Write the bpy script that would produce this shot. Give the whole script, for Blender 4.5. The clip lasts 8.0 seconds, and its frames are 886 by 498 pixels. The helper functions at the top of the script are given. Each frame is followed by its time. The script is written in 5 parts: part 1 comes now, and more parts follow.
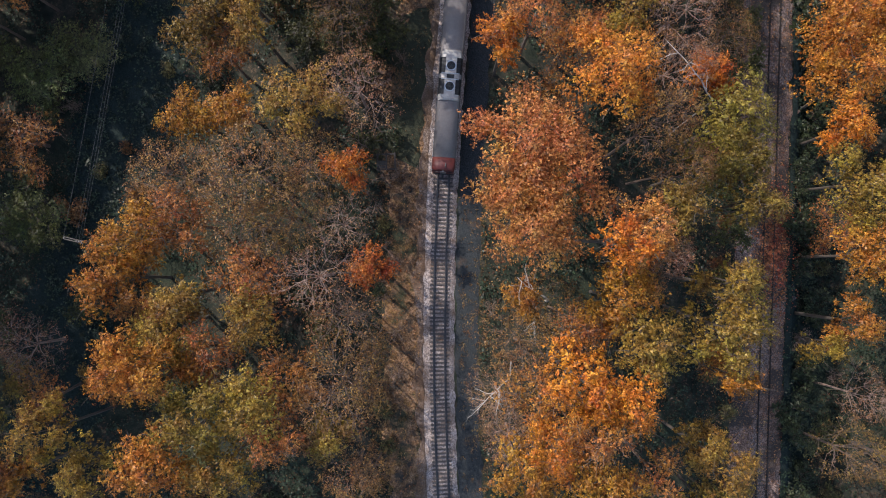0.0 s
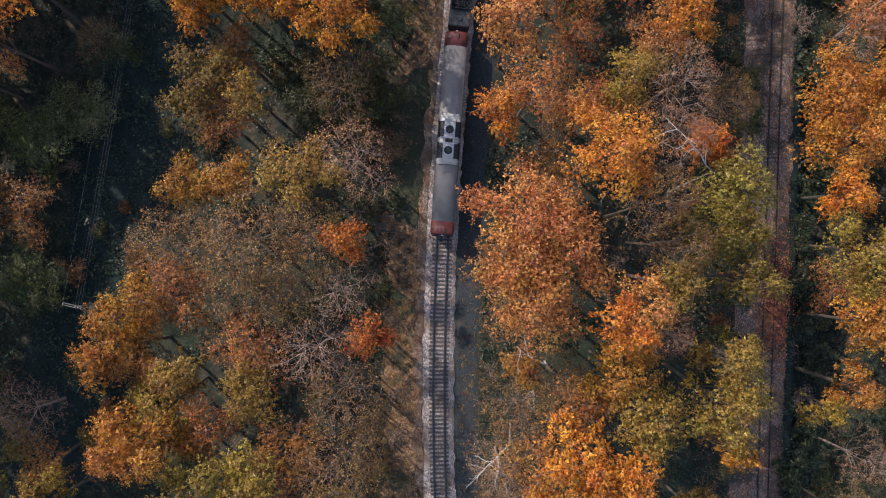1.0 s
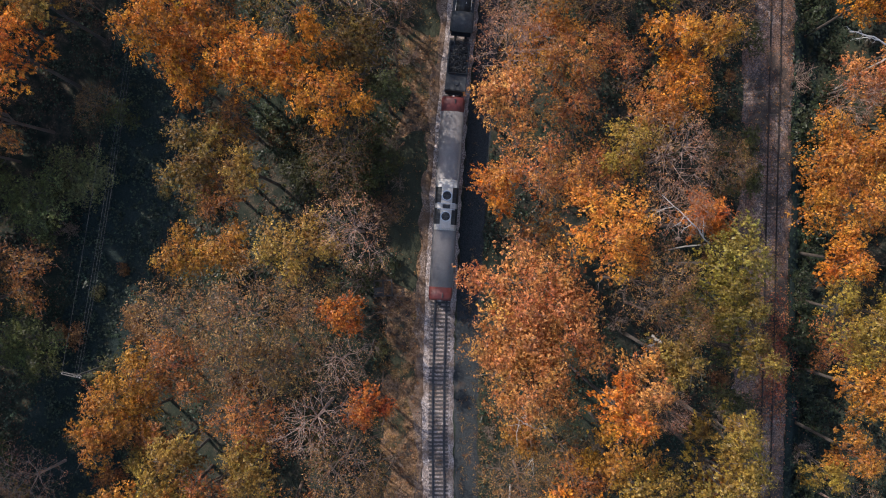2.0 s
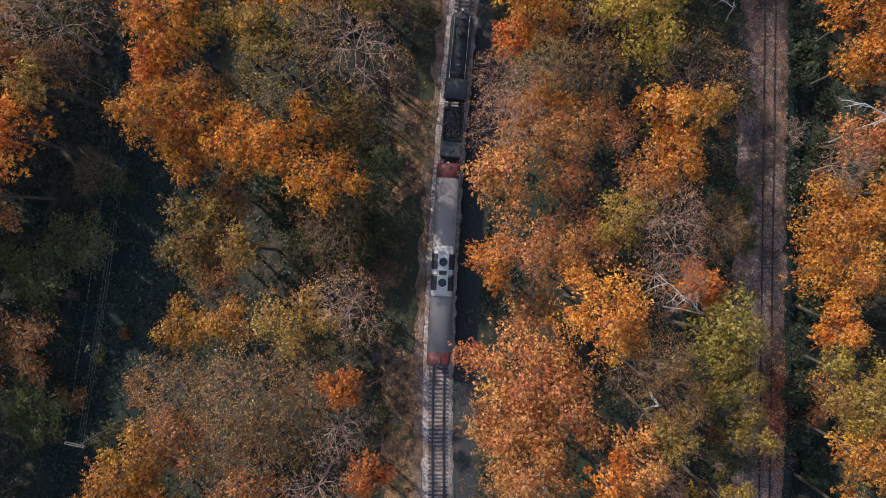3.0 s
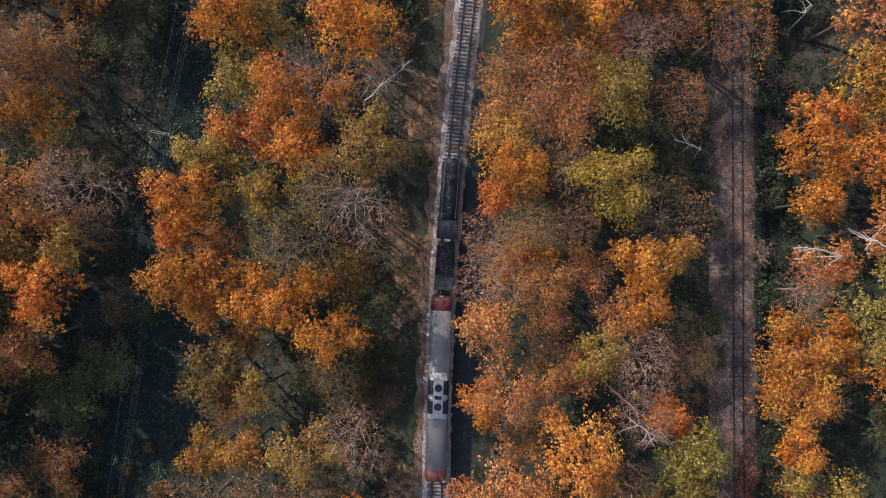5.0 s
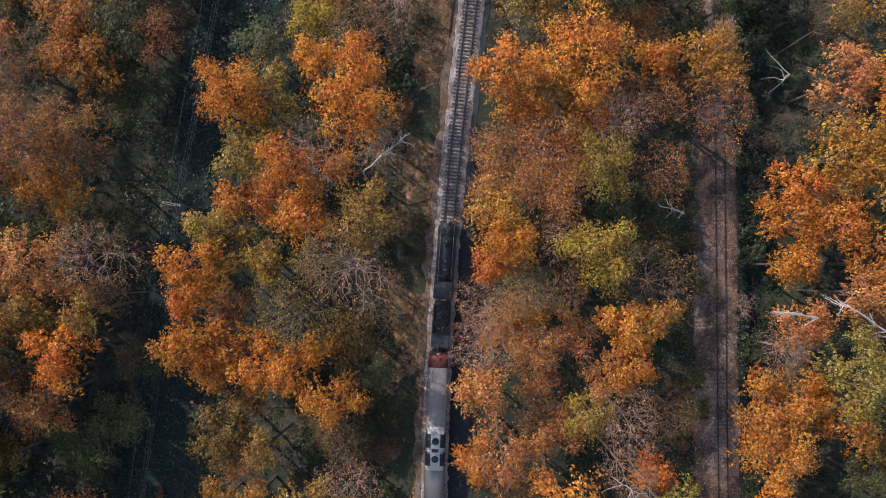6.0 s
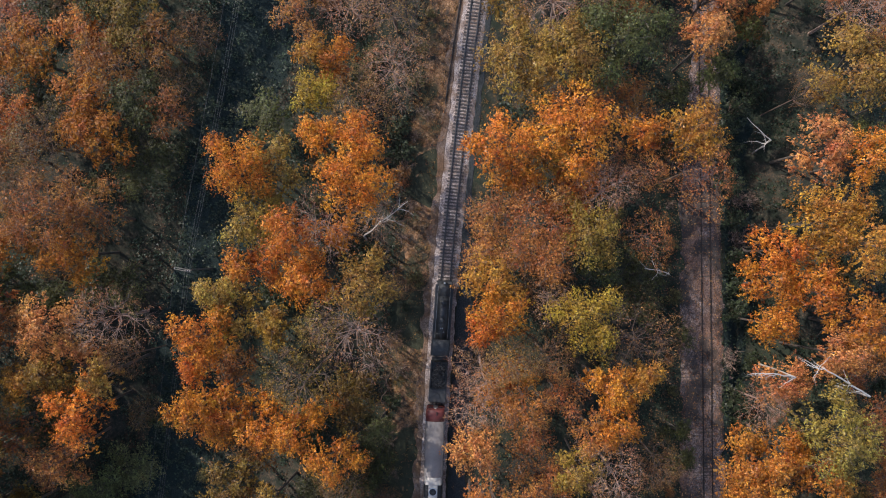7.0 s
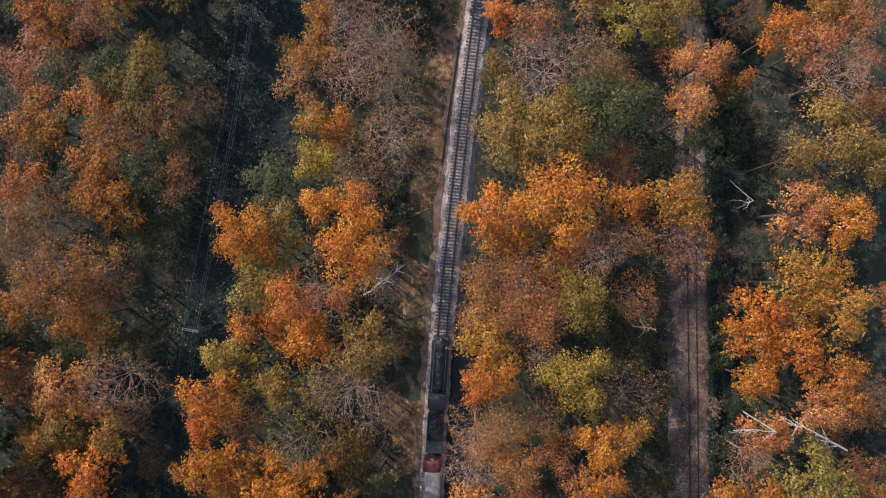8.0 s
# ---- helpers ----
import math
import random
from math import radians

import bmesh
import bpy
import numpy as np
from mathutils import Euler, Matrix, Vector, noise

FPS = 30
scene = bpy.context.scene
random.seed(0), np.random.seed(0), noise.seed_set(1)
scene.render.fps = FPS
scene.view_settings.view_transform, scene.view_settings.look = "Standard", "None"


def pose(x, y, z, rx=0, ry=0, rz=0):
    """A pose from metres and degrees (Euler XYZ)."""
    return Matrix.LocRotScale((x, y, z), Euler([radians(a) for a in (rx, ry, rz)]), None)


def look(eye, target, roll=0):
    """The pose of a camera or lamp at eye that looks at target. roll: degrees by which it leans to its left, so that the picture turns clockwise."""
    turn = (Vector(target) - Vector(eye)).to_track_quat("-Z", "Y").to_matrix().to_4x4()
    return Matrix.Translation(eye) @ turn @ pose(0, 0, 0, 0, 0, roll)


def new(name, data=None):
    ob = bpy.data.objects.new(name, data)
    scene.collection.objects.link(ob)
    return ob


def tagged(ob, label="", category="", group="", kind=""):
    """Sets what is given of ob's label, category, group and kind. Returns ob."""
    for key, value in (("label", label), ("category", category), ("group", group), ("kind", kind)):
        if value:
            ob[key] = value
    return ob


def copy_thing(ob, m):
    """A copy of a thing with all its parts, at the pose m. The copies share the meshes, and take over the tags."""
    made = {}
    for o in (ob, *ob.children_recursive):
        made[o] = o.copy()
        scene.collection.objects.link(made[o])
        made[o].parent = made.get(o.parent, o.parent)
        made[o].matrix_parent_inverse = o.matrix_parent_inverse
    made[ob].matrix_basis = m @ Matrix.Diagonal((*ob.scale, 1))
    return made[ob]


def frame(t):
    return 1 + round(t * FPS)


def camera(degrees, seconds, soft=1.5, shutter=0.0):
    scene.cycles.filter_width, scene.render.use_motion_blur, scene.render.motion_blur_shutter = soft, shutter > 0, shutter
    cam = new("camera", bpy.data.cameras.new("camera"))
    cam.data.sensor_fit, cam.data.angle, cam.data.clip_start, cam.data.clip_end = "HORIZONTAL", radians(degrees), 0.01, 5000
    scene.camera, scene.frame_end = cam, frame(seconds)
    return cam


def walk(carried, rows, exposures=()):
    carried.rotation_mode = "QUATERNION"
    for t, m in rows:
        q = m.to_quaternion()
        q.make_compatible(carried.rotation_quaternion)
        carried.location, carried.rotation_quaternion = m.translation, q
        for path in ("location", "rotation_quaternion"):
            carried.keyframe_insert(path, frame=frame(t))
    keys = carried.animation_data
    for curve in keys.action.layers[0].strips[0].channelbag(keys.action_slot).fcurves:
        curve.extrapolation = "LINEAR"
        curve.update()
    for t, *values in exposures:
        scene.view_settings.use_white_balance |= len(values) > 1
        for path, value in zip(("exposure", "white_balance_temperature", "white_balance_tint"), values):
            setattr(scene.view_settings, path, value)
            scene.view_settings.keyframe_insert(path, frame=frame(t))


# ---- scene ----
cam = camera(62.0, 8.0, 1.05)
ROWS = [
    (0, 0.00, 0.00, 99.00, 0.60, -0.94, -0.01),
    (0.5, 0.09, 4.43, 99.02, 0.42, -0.91, -0.06),
    (1, 0.45, 8.90, 98.93, 0.21, -0.76, -0.15),
    (1.5, 0.72, 13.29, 98.88, 0.12, -0.67, -0.29),
    (3, 2.07, 26.50, 99.68, -0.18, -0.32, -1.38),
    (3.5, 2.74, 31.06, 101.51, -0.25, -0.12, -1.67),
    (4, 3.35, 35.49, 103.84, -0.22, 0.04, -1.91),
    (4.5, 3.86, 39.93, 106.33, -0.15, 0.13, -2.13),
    (6, 5.84, 53.03, 114.64, 0.02, 0.45, -2.53),
    (6.5, 6.53, 57.66, 117.55, 0.06, 0.55, -2.55),
    (7, 7.30, 62.35, 120.22, 0.02, 0.69, -2.59),
    (7.5, 7.96, 67.06, 122.77, 0.05, 0.74, -2.63),
    (8, 8.50, 71.88, 125.37, 0.00, 0.72, -2.71),
]
walk(cam, [(t, pose(x, y, z, rx, ry, rz)) for t, x, y, z, rx, ry, rz in ROWS])

# ---- world, sun, exposure ----
scene.view_settings.exposure = 0.97
scene.view_settings.use_white_balance = True
scene.view_settings.white_balance_temperature, scene.view_settings.white_balance_tint = 6380.0, 9.0
SUN_AZ, SUN_EL = -49.0, 41.5          # degrees clockwise from +y; above the horizon
world = bpy.data.worlds.new("autumn_sky")
scene.world = world
world.use_nodes = True
wn = world.node_tree.nodes
sky = wn.new("ShaderNodeTexSky")
sky.sky_type, sky.sun_disc = "NISHITA", False
sky.sun_elevation, sky.sun_rotation = radians(SUN_EL), radians(SUN_AZ)
world.node_tree.links.new(sky.outputs["Color"], wn["Background"].inputs["Color"])
wn["Background"].inputs["Strength"].default_value = 0.15
sun_data = bpy.data.lights.new("sun", "SUN")
sun_data.energy, sun_data.angle, sun_data.color = 2.5, radians(0.6), (1.0, 0.92, 0.85)
sun = new("sun", sun_data)
sun_dir = Vector((math.sin(radians(SUN_AZ)) * math.cos(radians(SUN_EL)), math.cos(radians(SUN_AZ)) * math.cos(radians(SUN_EL)), math.sin(radians(SUN_EL))))
sun.matrix_world = look(sun_dir * 300, (0, 0, 0))


# ---- materials ----
def material(name, rough=0.8, metal=0.0):
    mat = bpy.data.materials.new(name)
    mat.use_nodes = True
    nt = mat.node_tree
    bsdf = nt.nodes["Principled BSDF"]
    bsdf.inputs["Roughness"].default_value, bsdf.inputs["Metallic"].default_value = rough, metal
    return mat, nt, bsdf


def coords(nt, scale=1.0, kind="Object"):
    tc, mp = nt.nodes.new("ShaderNodeTexCoord"), nt.nodes.new("ShaderNodeMapping")
    mp.inputs["Scale"].default_value = scale if isinstance(scale, tuple) else (scale,) * 3
    nt.links.new(tc.outputs[kind], mp.inputs["Vector"])
    return mp.outputs["Vector"]


def noise_tex(nt, vec, scale, detail=4.0, rough=0.6):
    n = nt.nodes.new("ShaderNodeTexNoise")
    n.inputs["Scale"].default_value, n.inputs["Detail"].default_value, n.inputs["Roughness"].default_value = scale, detail, rough
    nt.links.new(vec, n.inputs["Vector"])
    return n.outputs["Fac"]


def ramp(nt, fac, stops):
    r = nt.nodes.new("ShaderNodeValToRGB")
    el = r.color_ramp.elements
    while len(el) < len(stops):
        el.new(0.5)
    for e, (pos, col) in zip(el, stops):
        e.position, e.color = pos, (*col, 1.0)
    nt.links.new(fac, r.inputs["Fac"])
    return r.outputs["Color"]


def mix(nt, fac, a, b, blend="MIX"):
    m = nt.nodes.new("ShaderNodeMix")
    m.data_type, m.blend_type = "RGBA", blend
    for sock, val in ((m.inputs["Factor"], fac), (m.inputs["A"], a), (m.inputs["B"], b)):
        if isinstance(val, (int, float)):
            sock.default_value = val
        elif isinstance(val, tuple):
            sock.default_value = (*val, 1.0)
        else:
            nt.links.new(val, sock)
    return m.outputs["Result"]


def bump(nt, bsdf, height, strength=0.5, distance=0.05):
    b = nt.nodes.new("ShaderNodeBump")
    b.inputs["Strength"].default_value, b.inputs["Distance"].default_value = strength, distance
    nt.links.new(height, b.inputs["Height"])
    nt.links.new(b.outputs["Normal"], bsdf.inputs["Normal"])


def mottled(name, dark, light, scale=3.0, rough=0.8, metal=0.0, fine=40.0, relief=0.3, depth=0.02, kind="Object", speck=1.0):
    """Two-scale mottling between two colours, with fine relief."""
    mat, nt, bsdf = material(name, rough, metal)
    v = coords(nt, 1.0, kind)
    big, small = noise_tex(nt, v, scale), noise_tex(nt, v, fine, 3.0)
    col = mix(nt, big, dark, light)
    grain = ramp(nt, small, [(0.3, (1 - 0.38 * speck,) * 3), (0.7, (1 + 0.25 * speck,) * 3)])
    nt.links.new(mix(nt, 1.0, col, grain, "MULTIPLY"), bsdf.inputs["Base Color"])
    bump(nt, bsdf, small, relief, depth)
    return mat


def leaf_material(name, rough=0.42, patchy=0.35, through_light=0.41):
    """Leaves in the colour of their object, each leaf a little different, clumps browner or greener."""
    mat, nt, bsdf = material(name, rough)
    info, geo = nt.nodes.new("ShaderNodeObjectInfo"), nt.nodes.new("ShaderNodeNewGeometry")
    v = coords(nt, 1.0)
    patch = noise_tex(nt, v, 0.45, 3.0)
    hsv = nt.nodes.new("ShaderNodeHueSaturation")
    span = nt.nodes.new("ShaderNodeMapRange")
    span.inputs["To Min"].default_value, span.inputs["To Max"].default_value = 0.6, 1.45
    nt.links.new(geo.outputs["Random Per Island"], span.inputs["Value"])
    nt.links.new(span.outputs["Result"], hsv.inputs["Value"])
    hue = nt.nodes.new("ShaderNodeMapRange")
    hue.inputs["From Min"].default_value, hue.inputs["From Max"].default_value = 0.3, 0.7
    hue.inputs["To Min"].default_value, hue.inputs["To Max"].default_value = 0.5 - 0.07 * patchy, 0.5 + 0.05 * patchy
    nt.links.new(patch, hue.inputs["Value"])
    nt.links.new(hue.outputs["Result"], hsv.inputs["Hue"])
    nt.links.new(info.outputs["Color"], hsv.inputs["Color"])
    dry = ramp(nt, patch, [(0.35, (0.72, 0.66, 0.62)), (0.62, (1.12, 1.1, 1.0))])
    col = mix(nt, 1.0, hsv.outputs["Color"], dry, "MULTIPLY")
    # noise at tuft size paints highlights and the shading between tufts into the colour
    twig = noise_tex(nt, v, 2.4, 2.5, 0.7)
    col = mix(nt, 1.0, col, ramp(nt, twig, [(0.33, (0.45, 0.42, 0.4)), (0.5, (0.9, 0.9, 0.9)), (0.67, (1.85, 1.8, 1.62))]), "MULTIPLY")
    nt.links.new(col, bsdf.inputs["Base Color"])
    bsdf.inputs["Specular IOR Level"].default_value = 0.33
    tl, mx = nt.nodes.new("ShaderNodeBsdfTranslucent"), nt.nodes.new("ShaderNodeMixShader")
    nt.links.new(col, tl.inputs["Color"])
    mx.inputs["Fac"].default_value = through_light
    nt.links.new(bsdf.outputs["BSDF"], mx.inputs[1])
    nt.links.new(tl.outputs["BSDF"], mx.inputs[2])
    nt.links.new(mx.outputs["Shader"], nt.nodes["Material Output"].inputs["Surface"])
    return mat


LEAF = leaf_material("autumn_leaf")
TRUNK_BARK = mottled("dark_trunk_bark", (0.058, 0.046, 0.038), (0.13, 0.1, 0.08), 2.0, 0.9, fine=14.0, relief=0.6)
BARK = mottled("grey_brown_bark", (0.1, 0.065, 0.048), (0.21, 0.14, 0.105), 2.0, 0.9, fine=14.0, relief=0.6)
PALE_BARK = mottled("pale_bark", (0.22, 0.14, 0.108), (0.44, 0.3, 0.235), 1.5, 0.85, fine=10.0, relief=0.5)
RAIL_RUST = mottled("rusty_rail_steel", (0.02, 0.016, 0.015), (0.05, 0.036, 0.03), 2.0, 0.7, 0.3, 60.0)
RAIL_SHINE = mottled("worn_rail_head", (0.05, 0.045, 0.043), (0.1, 0.092, 0.088), 1.0, 0.38, 0.8, 50.0, 0.05)
SLEEPER = mottled("creosoted_sleeper_wood", (0.045, 0.039, 0.036), (0.13, 0.108, 0.098), 2.5, 0.9, fine=25.0, relief=0.6)
OLD_SLEEPER = mottled("rotten_sleeper_wood", (0.06, 0.045, 0.035), (0.14, 0.11, 0.09), 2.5, 0.95, fine=25.0, relief=0.6)
TIMBER = mottled("weathered_dark_timber", (0.03, 0.026, 0.023), (0.09, 0.075, 0.065), 2.0, 0.9, fine=18.0, relief=0.5)
POLE_WOOD = mottled("grey_pole_wood", (0.07, 0.06, 0.052), (0.19, 0.17, 0.15), 1.2, 0.85, fine=16.0, relief=0.4)
WIRE = mottled("weathered_aluminium_wire", (0.07, 0.07, 0.07), (0.13, 0.13, 0.13), 2.0, 0.7, 0.2, 30.0)
ROOF = mottled("dull_stainless_roof", (0.14, 0.124, 0.12), (0.225, 0.202, 0.195), 0.5, 0.6, 0.2, 5.0, 0.08, speck=0.3)
STEEL = mottled("fluted_stainless_steel", (0.42, 0.42, 0.43), (0.58, 0.58, 0.58), 0.8, 0.35, 0.85, 12.0, 0.1)
DOME = mottled("cream_painted_housing", (0.29, 0.265, 0.24), (0.44, 0.41, 0.375), 0.9, 0.5, 0.0, 6.0, 0.08, speck=0.4)
RED = mottled("dark_red_paint", (0.085, 0.017, 0.014), (0.15, 0.032, 0.026), 0.9, 0.55, 0.0, 6.0, 0.08, speck=0.5)
BLACK = mottled("sooty_black_paint", (0.012, 0.013, 0.014), (0.04, 0.042, 0.045), 0.9, 0.5, 0.1, 9.0, 0.2)
GREY_SOOT = mottled("ash_dusted_black_steel", (0.02, 0.022, 0.023), (0.06, 0.06, 0.062), 0.8, 0.7, 0.1, 6.0, 0.3)
DARK = mottled("dark_radiator_grille", (0.01, 0.01, 0.011), (0.03, 0.03, 0.032), 3.0, 0.6, 0.3, 30.0)
COAL = mottled("lump_coal", (0.006, 0.006, 0.007), (0.025, 0.025, 0.027), 4.0, 0.45, 0.0, 9.0, 1.0, 0.1)
GLASS = material("dark_window_glass", 0.08)[0]
_b = GLASS.node_tree.nodes["Principled BSDF"]
_b.inputs["Base Color"].default_value = (0.02, 0.025, 0.03, 1)
_b.inputs["Specular IOR Level"].default_value = 0.6


def ground_material():
    mat, nt, bsdf = material("leaf_littered_earth", 0.95)
    bsdf.inputs["Specular IOR Level"].default_value = 0.12
    v = coords(nt, 1.0)
    big, mid, fine = noise_tex(nt, v, 0.07, 4.0), noise_tex(nt, v, 0.6, 5.0), noise_tex(nt, v, 7.0, 3.0)
    vor = nt.nodes.new("ShaderNodeTexVoronoi")
    vor.inputs["Scale"].default_value = 6.0
    nt.links.new(v, vor.inputs["Vector"])
    litter = ramp(nt, vor.outputs["Color"], [(0.1, (0.026, 0.025, 0.020)), (0.45, (0.054, 0.045, 0.034)), (0.75, (0.109, 0.071, 0.045)), (0.95, (0.192, 0.139, 0.102))])
    soil = ramp(nt, mid, [(0.3, (0.013, 0.016, 0.013)), (0.7, (0.044, 0.046, 0.035))])
    grass = ramp(nt, fine, [(0.35, (0.012, 0.018, 0.014)), (0.65, (0.046, 0.057, 0.034))])
    base = mix(nt, ramp(nt, mid, [(0.46, (0, 0, 0)), (0.64, (0.85, 0.85, 0.85))]), soil, litter)
    base = mix(nt, ramp(nt, big, [(0.43, (0, 0, 0)), (0.6, (0.85, 0.85, 0.85))]), base, grass)
    nt.links.new(base, bsdf.inputs["Base Color"])
    bump(nt, bsdf, fine, 0.8, 0.12)
    return mat


def ballast_material(name, dark, mid_col, light, litter, grain=11.0, relief=1.0):
    mat, nt, bsdf = material(name, 0.95)
    bsdf.inputs["Specular IOR Level"].default_value = 0.2
    v = coords(nt, 1.0)
    big, fine = noise_tex(nt, v, 0.35, 5.0), noise_tex(nt, v, 9.0, 3.0, 0.7)
    vor = nt.nodes.new("ShaderNodeTexVoronoi")
    vor.inputs["Scale"].default_value = grain
    nt.links.new(v, vor.inputs["Vector"])
    stone = ramp(nt, vor.outputs["Color"], [(0.15, dark), (0.5, mid_col), (0.9, light)])
    leaves = ramp(nt, fine, [(0.35, (0.07, 0.045, 0.03)), (0.7, (0.2, 0.11, 0.06))])
    nt.links.new(mix(nt, ramp(nt, big, [(0.5 - litter, (0, 0, 0)), (0.75 - litter, (0.9, 0.9, 0.9))]), stone, leaves), bsdf.inputs["Base Color"])
    bump(nt, bsdf, fine, relief, 0.08)
    return mat


EARTH = ground_material()
BALLAST = ballast_material("pale_ballast", (0.13, 0.103, 0.092), (0.33, 0.266, 0.24), (0.62, 0.52, 0.475), 0.06)


def old_bed_material():
    """Grimy gravel with drifts of rust-coloured leaves, moss and trodden earth, drawn out along the track."""
    mat, nt, bsdf = material("leafy_old_ballast", 0.95)
    bsdf.inputs["Specular IOR Level"].default_value = 0.2
    v, long = coords(nt, 1.0), coords(nt, (1.0, 0.3, 1.0))
    drift, patch, fine = noise_tex(nt, long, 0.42, 5.0, 0.65), noise_tex(nt, v, 0.2, 4.0), noise_tex(nt, v, 7.0, 4.0, 0.75)
    vor = nt.nodes.new("ShaderNodeTexVoronoi")
    vor.inputs["Scale"].default_value = 9.0
    nt.links.new(v, vor.inputs["Vector"])
    stone = ramp(nt, vor.outputs["Color"], [(0.1, (0.06, 0.048, 0.044)), (0.5, (0.145, 0.108, 0.094)), (0.9, (0.42, 0.315, 0.275))])
    leaves = ramp(nt, vor.outputs["Color"], [(0.1, (0.07, 0.042, 0.032)), (0.5, (0.19, 0.11, 0.078)), (0.9, (0.36, 0.22, 0.16))])
    earth = ramp(nt, fine, [(0.3, (0.02, 0.019, 0.018)), (0.7, (0.07, 0.058, 0.05))])
    base = mix(nt, ramp(nt, drift, [(0.42, (0, 0, 0)), (0.58, (0.9, 0.9, 0.9))]), stone, leaves)
    base = mix(nt, ramp(nt, patch, [(0.44, (0.85, 0.85, 0.85)), (0.54, (0, 0, 0))]), base, earth)
    nt.links.new(base, bsdf.inputs["Base Color"])
    bump(nt, bsdf, fine, 1.0, 0.1)
    return mat


OLD_BALLAST = old_bed_material()
# gravel colour lowered to include the shade of train and steam
CINDER = ballast_material("shade_dark_cinder", (0.014, 0.017, 0.018), (0.03, 0.034, 0.036), (0.062, 0.064, 0.066), -0.09, 16.0, 0.5)


def bank_material():
    """Mossy grass with drifts of tan leaves and dry stalks."""
    mat, nt, bsdf = material("mossy_bank_with_leaves", 0.95)
    bsdf.inputs["Specular IOR Level"].default_value = 0.15
    v = coords(nt, 1.0)
    big, mid, fine = noise_tex(nt, v, 0.16, 5.0, 0.65), noise_tex(nt, v, 0.9, 5.0), noise_tex(nt, v, 8.0, 4.0, 0.75)
    vor = nt.nodes.new("ShaderNodeTexVoronoi")
    vor.inputs["Scale"].default_value = 8.0
    nt.links.new(v, vor.inputs["Vector"])
    moss = ramp(nt, fine, [(0.3, (0.016, 0.021, 0.015)), (0.5, (0.038, 0.046, 0.028)), (0.72, (0.1, 0.1, 0.045))])
    litter = ramp(nt, vor.outputs["Color"], [(0.1, (0.08, 0.048, 0.028)), (0.35, (0.2, 0.11, 0.058)), (0.65, (0.34, 0.19, 0.1)), (0.95, (0.46, 0.29, 0.18))])
    earth = ramp(nt, fine, [(0.35, (0.03, 0.026, 0.022)), (0.7, (0.09, 0.075, 0.06))])
    base = mix(nt, ramp(nt, mid, [(0.38, (0, 0, 0)), (0.58, (1, 1, 1))]), earth, litter)
    base = mix(nt, ramp(nt, big, [(0.5, (0, 0, 0)), (0.58, (0.88, 0.88, 0.88))]), base, moss)
    nt.links.new(base, bsdf.inputs["Base Color"])
    bump(nt, bsdf, fine, 1.0, 0.12)
    return mat


BANK = bank_material()
SPILL = ballast_material("leafy_gravel", (0.07, 0.05, 0.04), (0.2, 0.14, 0.105), (0.44, 0.33, 0.27), 0.16, 13.0, 0.8)
# grass whose near-black green carries the shade of the clearing and slope
SHADED_GRASS = mottled("shade_dark_grass", (0.012, 0.019, 0.018), (0.034, 0.046, 0.041), 0.5, 0.95, fine=6.0, relief=1.0, depth=0.15)
TURF = mottled("mossy_short_grass", (0.024, 0.029, 0.02), (0.075, 0.074, 0.046), 0.7, 0.95, fine=7.0, relief=1.0, depth=0.12)
TURF.node_tree.nodes["Principled BSDF"].inputs["Specular IOR Level"].default_value = 0.12
SHADED_GRASS.node_tree.nodes["Principled BSDF"].inputs["Specular IOR Level"].default_value = 0.1


# ---- building helpers ----
def mesh_object(name, verts, faces, mat, parent=None, label="", smooth=False):
    me = bpy.data.meshes.new(name)
    me.from_pydata([tuple(v) for v in verts], [], [tuple(f) for f in faces])
    me.materials.append(mat)
    if smooth:
        me.polygons.foreach_set("use_smooth", [True] * len(me.polygons))
    me.update()
    ob = new(name, me)
    ob.parent = parent
    return tagged(ob, label)


def part(name, bm, mat, parent=None, label="", smooth=False):
    bmesh.ops.recalc_face_normals(bm, faces=bm.faces)
    me = bpy.data.meshes.new(name)
    bm.to_mesh(me)
    bm.free()
    me.materials.append(mat)
    if smooth:
        me.polygons.foreach_set("use_smooth", [True] * len(me.polygons))
    ob = new(name, me)
    ob.parent = parent
    return tagged(ob, label)


def thing(name, m, label, category, group="", kind=""):
    ob = new(name)
    ob.empty_display_size = 0.5
    ob.matrix_basis = m
    return tagged(ob, label, category, group, kind)


def add_box(bm, centre, size, bevel=0.0, turn=None):
    m = Matrix.Translation(centre) @ (turn or Matrix()) @ Matrix.Diagonal((*size, 1))
    made = bmesh.ops.create_cube(bm, size=1.0, matrix=m)["verts"]
    if bevel:
        edges = list({e for v in made for e in v.link_edges})
        bmesh.ops.bevel(bm, geom=edges, offset=bevel, segments=2, affect="EDGES")
    return bm


def add_rod(bm, a, b, r1, r2=None, sides=10, caps=True):
    a, b = Vector(a), Vector(b)
    d = b - a
    m = Matrix.Translation((a + b) / 2) @ d.to_track_quat("Z", "Y").to_matrix().to_4x4()
    bmesh.ops.create_cone(bm, cap_ends=caps, segments=sides, radius1=r1, radius2=r1 if r2 is None else r2, depth=d.length, matrix=m)
    return bm


def box(centre, size, bevel=0.0, turn=None):
    return add_box(bmesh.new(), centre, size, bevel, turn)


def rod(a, b, r1, r2=None, sides=10):
    return add_rod(bmesh.new(), a, b, r1, r2, sides)


